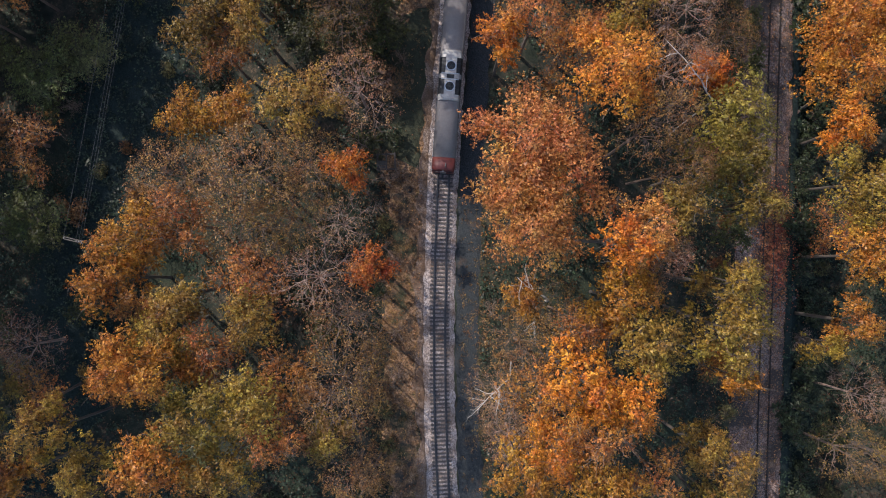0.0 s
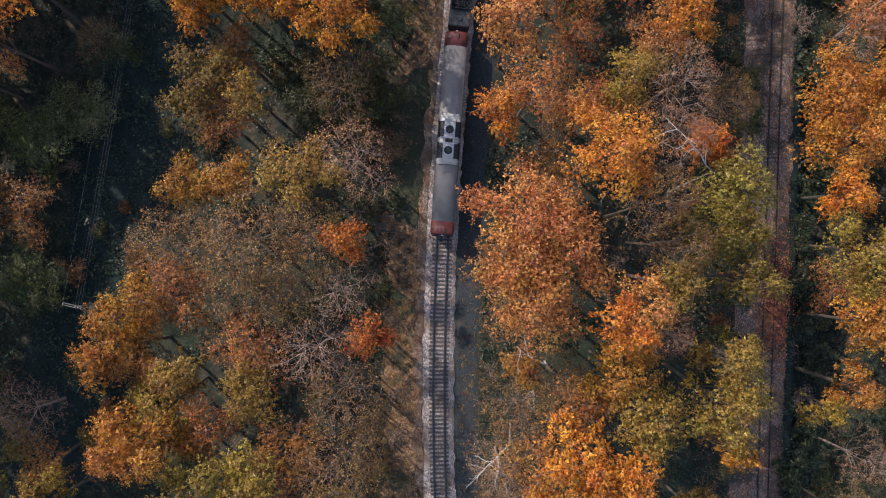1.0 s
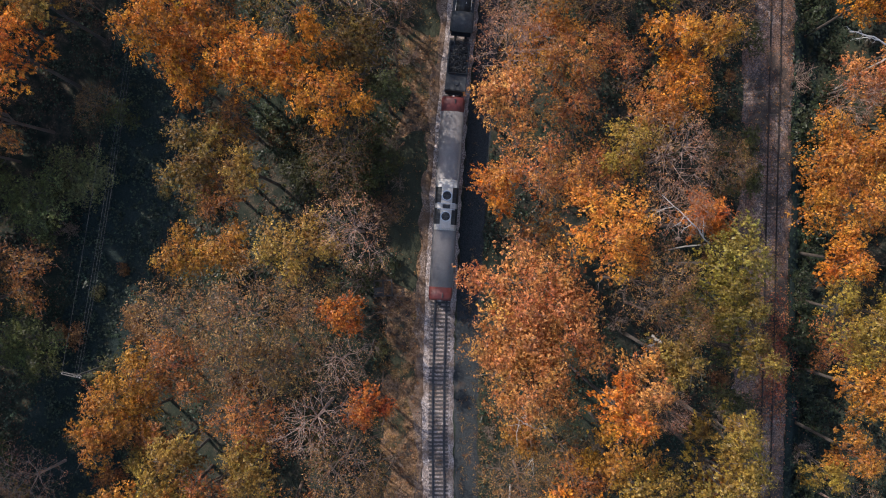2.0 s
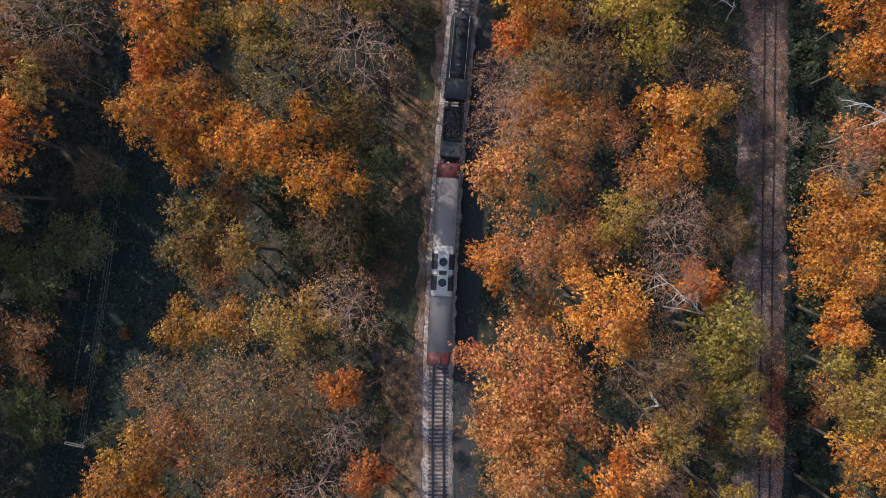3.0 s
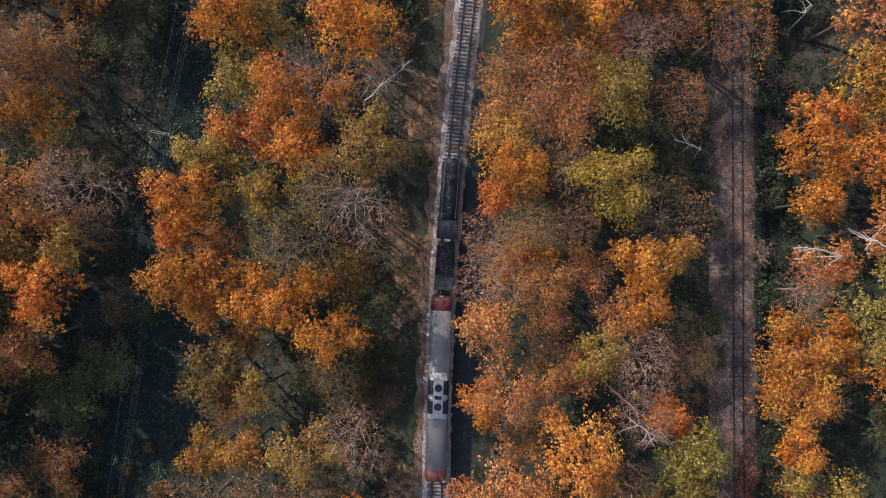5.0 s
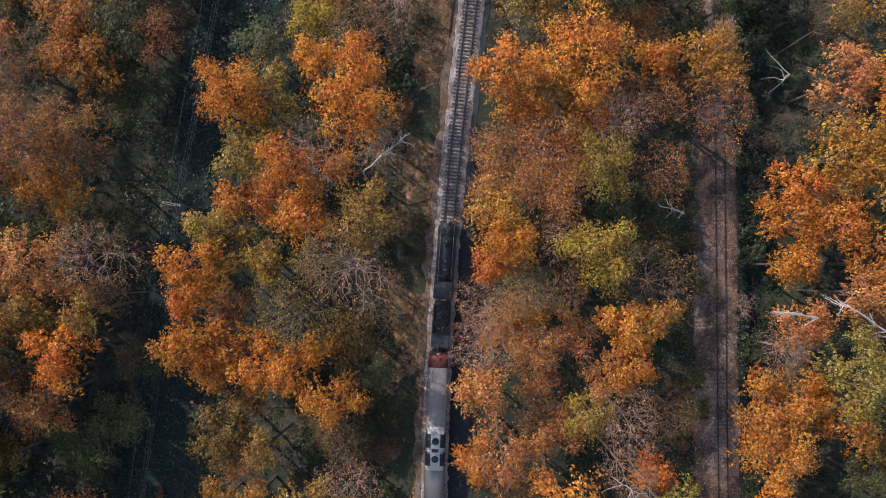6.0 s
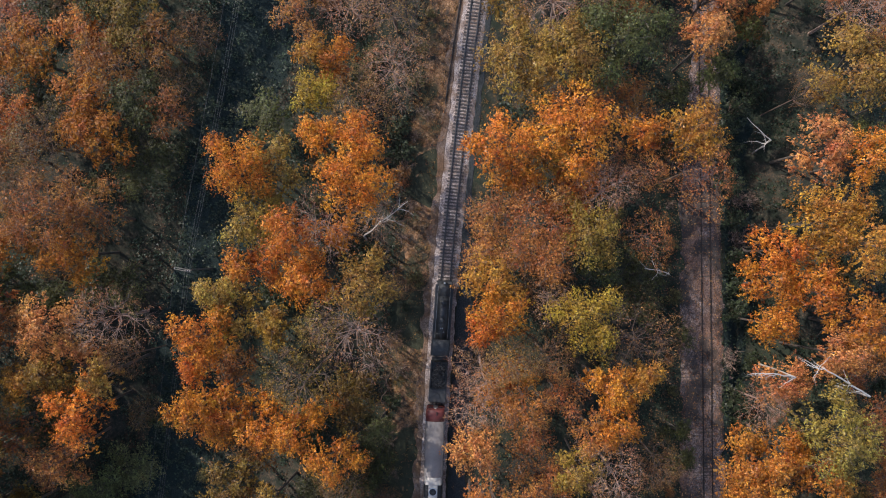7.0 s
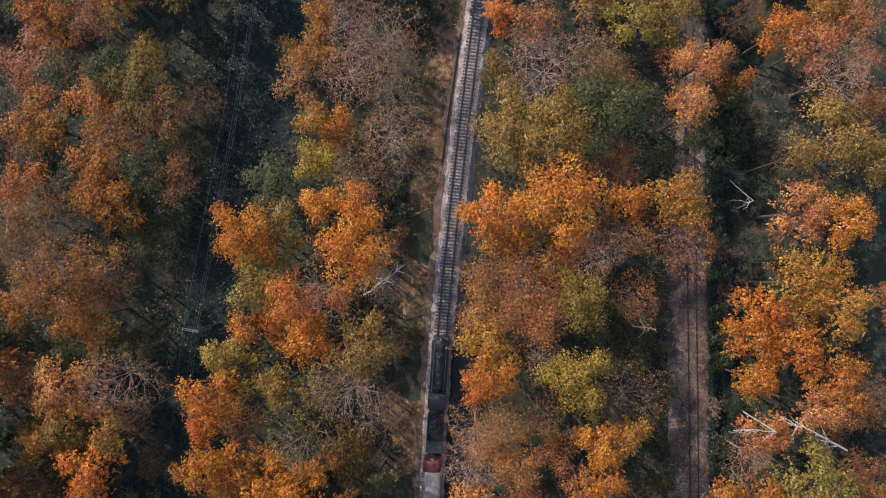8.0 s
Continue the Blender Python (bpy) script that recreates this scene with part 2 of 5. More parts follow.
def extruded(section, ys, close=True):
    """A cross-section (x, z) swept along y through ys; ys may carry a scale about z0: (y, sx, sz, z0)."""
    bm = bmesh.new()
    rings = []
    for y, sx, sz, z0 in ys:
        rings.append([bm.verts.new((x * sx, y, z0 + (z - z0) * sz)) for x, z in section])
    n = len(section)
    for a, b in zip(rings, rings[1:]):
        for i in range(n if close else n - 1):
            bm.faces.new((a[i], a[(i + 1) % n], b[(i + 1) % n], b[i]))
    if close:
        bm.faces.new(rings[0])
        bm.faces.new(reversed(rings[-1]))
    return bm


# ---- the lie of the land ----
def track_x(y):
    """Centre line of the main line: straight, then a wide right-hand curve."""
    y = np.clip(y, -60.0, 160.0)
    return 1.3 + 0.02695 * y + 0.0011317 * y ** 2 - 2.688e-6 * y ** 3


def old_track_x(y):
    return 48.6 + 0.035 * np.clip(y, -80.0, 170.0)


def step(a, b, x):
    t = np.clip((x - a) / (b - a), 0.0, 1.0)
    return t * t * (3 - 2 * t)


def ground_z(x, y):
    x, y = np.asarray(x, float), np.asarray(y, float)
    d = x - track_x(y)
    far = step(180.0, 320.0, np.hypot(x, y - 40))
    left = -4.6 * step(-14.0, -46.0, d) * (1.0 - step(25.0, 75.0, y)) - 0.6 * step(-9.0, -20.0, d)
    right = -6.4 * step(11.0, 41.0, d) + 3.0 * step(60.0, 74.0, x) - 3.2 * step(3.0, 6.6, x - old_track_x(y)) * (1.0 - step(10.0, 18.0, x - old_track_x(y)))
    rough = (0.28 * np.sin(0.31 * x + 0.7 * np.sin(0.17 * y)) + 0.22 * np.sin(0.27 * y + 1.3 * np.sin(0.23 * x)) + 0.1 * np.sin(1.1 * x + 0.9 * y) + 0.08 * np.sin(1.7 * y - 0.6 * x))
    calm = np.minimum(step(4.0, 9.0, np.abs(d)), step(3.0, 8.0, np.abs(x - old_track_x(y))))
    return (left + right + rough * calm) * (1.0 - far) - 4.0 * far - 0.35 + 0.0 * x


def build_ground():
    near = np.concatenate([np.array([-3500.0, -1500.0, -700.0, -400.0, -250.0, -180.0]), np.arange(-130.0, 131.0, 2.0), np.array([180.0, 250.0, 400.0, 700.0, 1500.0, 3500.0])])
    xs, ys = near, near + 40.0
    gx, gy = np.meshgrid(xs, ys)
    gz = ground_z(gx, gy)
    n, m = len(xs), len(ys)
    idx = np.arange(n * m).reshape(m, n)
    faces = np.stack([idx[:-1, :-1], idx[:-1, 1:], idx[1:, 1:], idx[1:, :-1]], -1).reshape(-1, 4)
    ob = mesh_object("ground", np.stack([gx, gy, gz], -1).reshape(-1, 3).tolist(), faces.tolist(), EARTH, smooth=True)
    tagged(ob, "woodland floor of brown leaf litter with grassy patches", "ground", kind="structure")


build_ground()


def ballast_bed(name, centre, z_of, section, y0, y1, mat, label, ragged):
    """A raised bed with ragged edges that follows a track's centre line."""
    rng = np.random.default_rng(5)
    ys = np.arange(y0, y1, 0.8)
    verts, faces, n = [], [], len(section)
    for y in ys:
        for k, (x, z) in enumerate(section):
            edge = ragged if k in (0, n - 1) else 0.07
            verts.append((centre(y) + x + rng.normal(0, edge), y, z_of(y) + z + rng.normal(0, 0.03)))
    for i in range(len(ys) - 1):
        for k in range(n - 1):
            a = i * n + k
            faces.append((a, a + 1, a + 1 + n, a + n))
    return tagged(mesh_object(name, verts, faces, mat, smooth=True), label, "ballast", kind="structure")


def zero(y):
    return 0.0


def old_bed_z(y):
    return float(ground_z(old_track_x(y), y)) + 0.18


ballast_bed("ballast_main", track_x, zero, [(-2.9, -0.6), (-2.35, -0.36), (-1.9, -0.2), (-1.5, -0.02), (-0.8, 0.03), (0.8, 0.03), (1.42, -0.02), (1.8, -0.25), (2.3, -0.5)],
            -60, 150, BALLAST, "pale crushed-stone ballast under the main line", 0.14)
ballast_bed("ballast_old", old_track_x, old_bed_z, [(-5.8, -0.6), (-4.5, -0.1), (-2.6, -0.04), (-1.4, 0.02), (1.4, 0.02), (2.0, -0.05), (2.7, -0.2), (3.5, -0.9)],
            -70, 150, OLD_BALLAST, "old ballast covered in fallen leaves and moss", 0.6)

# cinder path, coloured dark for its shade, on one side of the line, leafy grass bank on the other
def strip(name, d0, d1, y0, y1, lift, mat, label, category, centre=track_x):
    ys, n = np.arange(y0, y1, 1.2), 9
    rng = np.random.default_rng(17)
    verts, faces = [], []
    for y in ys:
        a, b = d0(y) + rng.normal(0, 0.12), d1(y) + rng.normal(0, 0.12)
        for k in range(n):
            x = float(centre(y)) + a + (b - a) * k / (n - 1)
            verts.append((x, y, float(ground_z(x, y)) + lift * (0 < k < n - 1) - 0.12 * (k in (0, n - 1)) + rng.normal(0, 0.012)))
    for i in range(len(ys) - 1):
        for k in range(n - 1):
            q = i * n + k
            faces.append((q, q + 1, q + 1 + n, q + n))
    tagged(mesh_object(name, verts, faces, mat, smooth=True), label, category, kind="structure")


strip("cinder_path", lambda y: 1.9, lambda y: 5.6 - 2.6 * float(step(40.0, 75.0, y)), -58, 145, 0.07, CINDER, "grey cinder path beside the main line, coloured dark for its shade", "path")
strip("grass_bank", lambda y: -8.0 + 0.9 * math.sin(0.37 * y) + 0.5 * math.sin(0.9 * y), lambda y: -2.1 + 0.25 * math.sin(1.7 * y) + 0.2 * math.sin(0.6 * y), -58, 145, 0.06, BANK, "mossy bank with drifts of tan fallen leaves", "bank")

# moss and short grass with few leaves, dark to stand in for shade too
TURF_AT = ((12.0, 34.2), (46.2, 56.8), (69.3, 79.2))
for y0, y1 in TURF_AT:
    taper = lambda y, a=y0, b=y1: min(1.0, (y - a) / 2.2 + 0.1, (b - y) / 2.2 + 0.1)
    strip("turf", lambda y, w=taper: -3.6 - (5.0 + 0.6 * math.sin(0.7 * y)) * w(y), lambda y, w=taper: -3.4 + (0.7 + 0.3 * math.sin(1.1 * y)) * w(y), y0, y1, 0.1, TURF, "dark green moss and short grass on the bank", "grass")


def on_turf(y):
    return sum(((y > a) & (y < b)).astype(int) for a, b in TURF_AT) > 0


strip("gravel_spill", lambda y: -3.4 + 0.4 * math.sin(0.45 * y) + 0.35 * math.sin(1.3 * y + 2), lambda y: -2.0, -58, 145, 0.1, SPILL, "pale gravel and fallen leaves spilled beside the ballast", "gravel")
# grass under the power line and below the old track, shade put into its colour
strip("clearing_floor", lambda y: -8.0 + 1.2 * math.sin(0.21 * y), lambda y: 7.5 + 1.3 * math.sin(0.33 * y + 1), -60, 150, 0.12, SHADED_GRASS, "grass in the power-line clearing, coloured dark for its shade", "grass", lambda y: -32.4 + 0.246 * (y - 61))
strip("shaded_slope", lambda y: 2.9, lambda y: 9.0 + 0.9 * math.sin(0.4 * y), -60, 140, 0.2, SHADED_GRASS, "grassy slope below the disused track, coloured dark for its shade", "grass", old_track_x)

# rail profile, head upwards
RAIL = [(-0.07, 0.0), (0.07, 0.0), (0.07, 0.02), (0.012, 0.04), (0.012, 0.13), (0.037, 0.14), (0.037, 0.175), (-0.037, 0.175), (-0.037, 0.14), (-0.012, 0.13), (-0.012, 0.04), (-0.07, 0.02)]


def rail_mesh(centre, z_of, off, y0, y1, wide=1.0):
    bm = bmesh.new()
    rings = []
    for y in np.arange(y0, y1 + 0.1, 2.5):
        rings.append([bm.verts.new((centre(y) + off + x * wide, y, z_of(y) + z)) for x, z in RAIL])
    for a, b in zip(rings, rings[1:]):
        for i in range(len(RAIL)):
            bm.faces.new((a[i], a[(i + 1) % len(RAIL)], b[(i + 1) % len(RAIL)], b[i]))
    bm.faces.new(rings[0])
    bm.faces.new(reversed(rings[-1]))
    return bm


# ---- the main line's train ----
def at_track(y, z=0.0):
    """Pose on the rails: y along the train, headed as the line is."""
    slope = (track_x(y + 0.5) - track_x(y - 0.5))
    return pose(float(track_x(y)), y, z, 0, 0, -math.degrees(math.atan(slope)))


RAIL_TOP = 0.3


def axle(parent, y, r, name="wheelset", label=""):
    bm = bmesh.new()
    for s in (-1, 1):
        add_rod(bm, (s * 0.68, y, r), (s * 0.79, y, r), r + 0.03, r, 20)
        add_rod(bm, (s * 0.79, y, r), (s * 0.82, y, r), 0.12, 0.1, 10)
    add_rod(bm, (-0.7, y, r), (0.7, y, r), 0.08, 0.08, 8)
    return part(name, bm, GREY_SOOT, parent, label)


def bogie(parent, y, base):
    frame_part = part("bogie", add_box(add_box(add_box(bmesh.new(), (-0.98, y, 0.55), (0.16, base + 1.1, 0.3), 0.03), (0.98, y, 0.55), (0.16, base + 1.1, 0.3), 0.03), (0, y, 0.6), (2.0, 0.45, 0.28), 0.03), GREY_SOOT, parent)
    for s in (-0.5, 0.5):
        axle(frame_part, y + s * base, 0.43)


def rail_car():
    """Self-propelled stainless railcar: arched roof, cream radiator housing with two fans, dark red ends."""
    car = thing("railcar", at_track(24.2, RAIL_TOP), "long stainless railcar with dull grey roof and dark red ends", "railcar", "train on the main line")
    half, n = 13.1, 16
    wall = [(-1.5, 1.05), (1.5, 1.05), (1.52, 2.3), (1.49, 3.3)]
    arch = [(1.49 * math.cos(a), 3.3 + 0.82 * math.sin(a)) for a in [math.pi * k / n for k in range(n + 1)]]
    part("body", extruded(wall[:3] + [(1.49, 3.3), (-1.49, 3.3), (-1.52, 2.3)], [(-half, 1, 1, 1), (half, 1, 1, 1)]), STEEL, car)
    part("roof", extruded([(x * 1.01, z) for x, z in arch], [(-half + 1.65, 1, 1, 3.3), (half - 1.9, 1, 1, 3.3)]), ROOF, car, "dull grey arched metal roof", True)
    for s, depth in ((-1, 1.65), (1, 1.9)):
        a, b = s * (half - depth), s * half
        part("end_cap", extruded([(x * 1.015, z + 0.004) for x, z in arch], [(a, 1, 1, 3.3), (a + s * (depth - 0.35), 1, 1, 3.3), (b, 0.95, 0.82, 3.3)]), RED, car, "dark red painted roof end", True)
        part("end_wall", box((0, s * (half + 0.04), 2.2), (2.85, 0.1, 2.25), 0.03), RED, car, "dark red painted end wall")
        for x in (-0.85, 0.85):
            part("end_window", box((x, s * (half + 0.1), 2.75), (0.62, 0.05, 0.7), 0.02), GLASS, car)
        part("end_door", box((0, s * (half + 0.1), 2.15), (0.75, 0.06, 1.95), 0.02), STEEL, car)
        part("headlight", rod((0, s * (half + 0.02), 3.55), (0, s * (half + 0.2), 3.55), 0.16, 0.14, 14), DOME, car)
        part("horn", rod((0.25, s * (half - 0.9), 4.2), (0.25, s * (half - 0.35), 4.24), 0.05, 0.1, 8), BLACK, car)
        part("coupler", add_box(box((0, s * (half + 0.35), 0.85), (0.28, 0.7, 0.25), 0.03), (0, s * (half + 0.75), 0.85), (0.4, 0.3, 0.32), 0.05), GREY_SOOT, car)
        part("buffer_beam", box((0, s * (half + 0.12), 0.95), (2.6, 0.18, 0.3), 0.03), BLACK, car)
        bogie(car, s * 8.9, 2.6)
    # radiator housing, one end rounded
    c = -0.95
    hump = [(-1.42, 3.55), (1.42, 3.55), (1.38, 4.0), (1.18, 4.32), (0.7, 4.5), (-0.7, 4.5), (-1.18, 4.32), (-1.38, 4.0)]
    dome = part("radiator_housing", extruded(hump, [(c - 3.15, 0.97, 0.86, 3.55), (c - 2.9, 1, 1, 3.55), (c + 2.4, 1, 1, 3.55), (c + 3.0, 0.97, 0.9, 3.55), (c + 3.35, 0.86, 0.7, 3.55)]), DOME, car, "cream housing over the radiators")
    for s in (-1, 1):
        for y0 in (c - 1.4, c + 1.28):
            part("radiator_grille", extruded([(s * 1.45, 3.75), (s * 1.41, 4.03), (s * 1.2, 4.36), (s * 0.72, 4.53), (s * 0.7, 4.47), (s * 1.15, 4.28), (s * 1.35, 3.98), (s * 1.38, 3.75)], [(y0 - 1.03, 1, 1, 3.55), (y0 + 1.03, 1, 1, 3.55)]), DARK, dome, "dark louvred radiator grille")
            for k in range(4):
                y = y0 - 1.0 + 0.667 * k
                part("grille_bar", extruded([(s * 1.48, 3.75), (s * 1.44, 4.05), (s * 1.22, 4.39), (s * 0.72, 4.56), (s * 0.72, 4.52), (s * 1.2, 4.34), (s * 1.4, 4.02), (s * 1.44, 3.75)], [(y - 0.025, 1, 1, 3.55), (y + 0.025, 1, 1, 3.55)]), GREY_SOOT, dome)
    for y0 in (c - 1.4, c + 1.26):
        part("fan_well", rod((0, y0, 4.49), (0, y0, 4.53), 0.58, 0.58, 28), DARK, dome)
        bm = bmesh.new()
        for k in range(28):
            a0, a1 = 2 * math.pi * k / 28, 2 * math.pi * (k + 1) / 28
            pts = [bm.verts.new((r * math.cos(a), y0 + r * math.sin(a), z)) for a in (a0, a1) for r, z in ((0.55, 4.5), (0.55, 4.6), (0.66, 4.6), (0.66, 4.5))]
            for j in range(3):
                bm.faces.new((pts[j], pts[j + 1], pts[j + 5], pts[j + 4]))
        part("fan_ring", bm, STEEL, dome)
        fan = bmesh.new()
        add_rod(fan, (0, y0, 4.52), (0, y0, 4.59), 0.13, 0.1, 12)
        for k in range(6):
            add_box(fan, (0.32 * math.cos(k * math.pi / 3), y0 + 0.32 * math.sin(k * math.pi / 3), 4.555), (0.42, 0.13, 0.015), 0, Euler((radians(22), 0, k * math.pi / 3)).to_matrix().to_4x4())
        part("fan", fan, GREY_SOOT, dome)
    part("exhaust_box", box((0, c - 0.12, 4.52), (0.95, 0.5, 0.1), 0.03), DARK, dome, "black exhaust outlet box")
    part("walkway", box((0, c - 0.5, 4.525), (2.3, 0.08, 0.05), 0.01), STEEL, dome)
    part("walkway", box((0, c + 0.26, 4.525), (2.3, 0.08, 0.05), 0.01), STEEL, dome)
    # side windows and doors
    for s in (-1, 1):
        for k in range(13):
            part("window", box((s * 1.515, -8.4 + k * 1.4, 2.6), (0.05, 1.05, 0.75), 0.02), GLASS, car)
        for y in (-11.2, 11.2):
            part("door", box((s * 1.51, y, 2.1), (0.06, 0.85, 2.0), 0.02), STEEL, car)
        for k in range(6):
            part("flute", box((s * 1.53, 0, 1.2 + k * 0.16), (0.03, 25.0, 0.05), 0), STEEL, car)
    part("underframe_box", box((0, 0.5, 0.75), (2.4, 9.5, 0.6), 0.05), BLACK, car)
    return car


def steam_engine():
    """Black steam locomotive; y points ahead, 0 at the rear of the cab."""
    eng = thing("steam_locomotive", at_track(45.7, RAIL_TOP), "sooty black steam locomotive with broad running boards", "locomotive", "train on the main line")
    for k in range(4):
        axle(eng, 2.6 + k * 1.6, 0.68, "driving_wheelset")
    axle(eng, 10.4, 0.4, "pilot_wheelset")
    part("boiler", rod((0, 2.2, 2.65), (0, 9.4, 2.65), 0.98, 0.9, 28), BLACK, eng, "", True)
    part("smokebox", rod((0, 9.4, 2.65), (0, 11.3, 2.65), 0.93, 0.93, 28), GREY_SOOT, eng, "ash-grey smokebox", True)
    part("smokebox_door", rod((0, 11.3, 2.65), (0, 11.48, 2.65), 0.7, 0.45, 24), BLACK, eng)
    for y in (3.4, 4.9, 6.4, 7.9):
        part("boiler_band", rod((0, y - 0.04, 2.65), (0, y + 0.04, 2.65), 1.005 - 0.011 * (y - 2.2), 1.005 - 0.011 * (y - 2.2), 28), GREY_SOOT, eng)
    chimney = bmesh.new()
    add_rod(chimney, (0, 10.5, 3.5), (0, 10.5, 4.25), 0.3, 0.27, 18)
    add_rod(chimney, (0, 10.5, 4.2), (0, 10.5, 4.32), 0.36, 0.36, 18)
    part("chimney", chimney, BLACK, eng)
    for y, r, h in ((8.4, 0.42, 4.1), (5.6, 0.46, 4.2)):
        bm = bmesh.new()
        add_rod(bm, (0, y, 3.4), (0, y, h - 0.25), r, r, 18)
        bmesh.ops.create_uvsphere(bm, u_segments=18, v_segments=8, radius=r, matrix=Matrix.Translation((0, y, h - 0.25)) @ Matrix.Diagonal((1, 1, 0.6, 1)))
        part("dome", bm, BLACK, eng, "", True)
    part("safety_valve", add_rod(rod((-0.12, 4.3, 3.55), (-0.12, 4.3, 3.95), 0.07, 0.06), (0.12, 4.3, 3.55), (0.12, 4.3, 3.95), 0.07, 0.06), STEEL, eng, "polished safety valves")
    part("whistle", rod((0.32, 3.7, 3.5), (0.32, 3.7, 3.95), 0.05, 0.04), STEEL, eng)
    for s in (-1, 1):
        part("running_board", box((s * 1.12, 6.4, 1.95), (0.6, 9.4, 0.07), 0.01), BLACK, eng)
        part("cylinder", rod((s * 1.12, 9.3, 0.95), (s * 1.12, 10.7, 0.95), 0.36, 0.36, 18), BLACK, eng)
        part("steam_chest", box((s * 1.1, 10.0, 1.5), (0.55, 1.2, 0.45), 0.06), BLACK, eng)
        part("side_rod", box((s * 0.94, 5.0, 0.62), (0.06, 5.1, 0.14), 0.02), STEEL, eng)
        part("handrail", rod((s * 1.0, 2.6, 3.05), (s * 0.98, 10.9, 3.05), 0.025, 0.025, 6), STEEL, eng)
        part("air_tank", rod((s * 1.1, 3.4, 1.62), (s * 1.1, 6.2, 1.62), 0.24, 0.24, 14), BLACK, eng)
        part("cab_side", box((s * 1.36, 1.15, 2.75), (0.06, 2.1, 1.9), 0.01), BLACK, eng)
        part("cab_window", box((s * 1.39, 1.2, 3.1), (0.04, 1.0, 0.7), 0.01), GLASS, eng)
    part("frame", box((0, 5.8, 1.15), (1.1, 11.2, 0.5), 0.04), BLACK, eng)
    part("cab_front", box((0, 2.2, 2.75), (2.7, 0.06, 1.9), 0.01), BLACK, eng)
    part("cab_floor", box((0, 1.0, 1.75), (2.6, 2.2, 0.1), 0.01), BLACK, eng)
    n = 10
    arch = [(1.48 * math.cos(math.pi * k / n), 3.66 + 0.34 * math.sin(math.pi * k / n)) for k in range(n + 1)]
    part("cab_roof", extruded(arch, [(-0.1, 1, 1, 3.66), (2.5, 1, 1, 3.66)]), GREY_SOOT, eng, "ash-dusted arched cab roof", True)
    part("roof_hatch", box((0, 1.2, 4.02), (0.9, 0.9, 0.08), 0.02), BLACK, eng)
    part("buffer_beam", box((0, 11.5, 1.05), (2.7, 0.25, 0.45), 0.03), BLACK, eng)
    part("front_deck", box((0, 11.1, 1.32), (2.4, 0.9, 0.06), 0.01), GREY_SOOT, eng)
    bm = bmesh.new()
    for k in range(9):
        x = -1.1 + k * 0.275
        add_box(bm, (x, 11.85 - 0.25 * abs(x), 0.55), (0.06, 0.7, 0.08), 0, pose(0, 0, 0, -48, 0, 0))
    part("pilot", bm, BLACK, eng, "slatted black pilot")
    part("headlamp", rod((0, 11.3, 3.75), (0, 11.6, 3.75), 0.2, 0.2, 14), STEEL, eng)
    return eng


def tender():
    ten = thing("tender", at_track(41.6, RAIL_TOP), "black riveted tender heaped with coal", "tender", "train on the main line")
    part("tank", box((0, -0.2, 2.1), (2.75, 6.4, 1.75), 0.08), GREY_SOOT, ten)
    part("frame", box((0, 0, 1.05), (2.5, 7.1, 0.35), 0.04), BLACK, ten)
    for s in (-1, 1):
        part("coal_board", box((s * 1.22, 0.9, 3.2), (0.06, 4.2, 0.55), 0.01), BLACK, ten)
    part("coal_board", box((0, -1.2, 3.2), (2.44, 0.06, 0.55), 0.01), BLACK, ten)
    bm = bmesh.new()
    rng = random.Random(8)
    for k in range(240):
        x, y = rng.uniform(-1.1, 1.1), rng.uniform(-1.1, 2.9)
        r = rng.uniform(0.1, 0.22)
        bmesh.ops.create_icosphere(bm, subdivisions=1, radius=r, matrix=pose(x, y, 3.05 + 0.45 * (1 - (x / 1.2) ** 2) * (1 - abs(y - 0.9) / 3.2), rng.uniform(0, 180), rng.uniform(0, 180), 0) @ Matrix.Diagonal((1, 0.8, 0.7, 1)))
    part("coal", bm, COAL, ten, "heap of lump coal")
    part("water_hatch", rod((0, -2.4, 2.95), (0, -2.4, 3.2), 0.38, 0.36, 18), BLACK, ten)
    part("tank_deck", box((0, -2.3, 2.99), (2.5, 2.0, 0.03), 0.01), GREY_SOOT, ten)
    for s in (-1, 1):
        bogie(ten, s * 2.0, 1.6)
    part("coupler", box((0, -3.75, 0.85), (0.3, 0.6, 0.28), 0.04), GREY_SOOT, ten)
    return ten


rail_car()
tender()
steam_engine()


# ---- lineside things ----
def utility_pole(x, y, top):
    z0 = float(ground_z(x, y))
    pole = thing("utility_pole", pose(x, y, z0, 0, 0, -13.8), "grey wooden utility pole with crossarm beside woodland clearing", "pole", "power line poles")
    h = top - z0
    part("post", rod((0, 0, -0.8), (0, 0, h + 0.35), 0.16, 0.11, 12), POLE_WOOD, pole)
    arm = part("crossarm", add_box(box((-0.52, 0.13, h), (2.6, 0.11, 0.13), 0.01), (-0.52, -0.13, h), (2.6, 0.11, 0.13), 0.01), POLE_WOOD, pole, "pale double wooden crossarm")
    for o in WIRE_OFFS:
        part("insulator", add_rod(rod((o, 0, h + 0.06), (o, 0, h + 0.2), 0.05, 0.07), (o, 0, h + 0.2), (o, 0, h + 0.26), 0.08, 0.04), DOME, arm)
    for s in (-1, 1):
        part("brace", rod((s * 0.95 - 0.2, 0.1, h - 0.05), (0, 0.12, h - 0.85), 0.03, 0.03, 6), POLE_WOOD, pole)


WIRE_OFFS = (-1.7, -0.1, 0.28, 0.6)
POLES = [(-44.9, 2.0, 4.6), (-32.4, 61.0, 10.8), (-18.6, 119.0, 12.5)]
for p in POLES:
    utility_pole(*p)


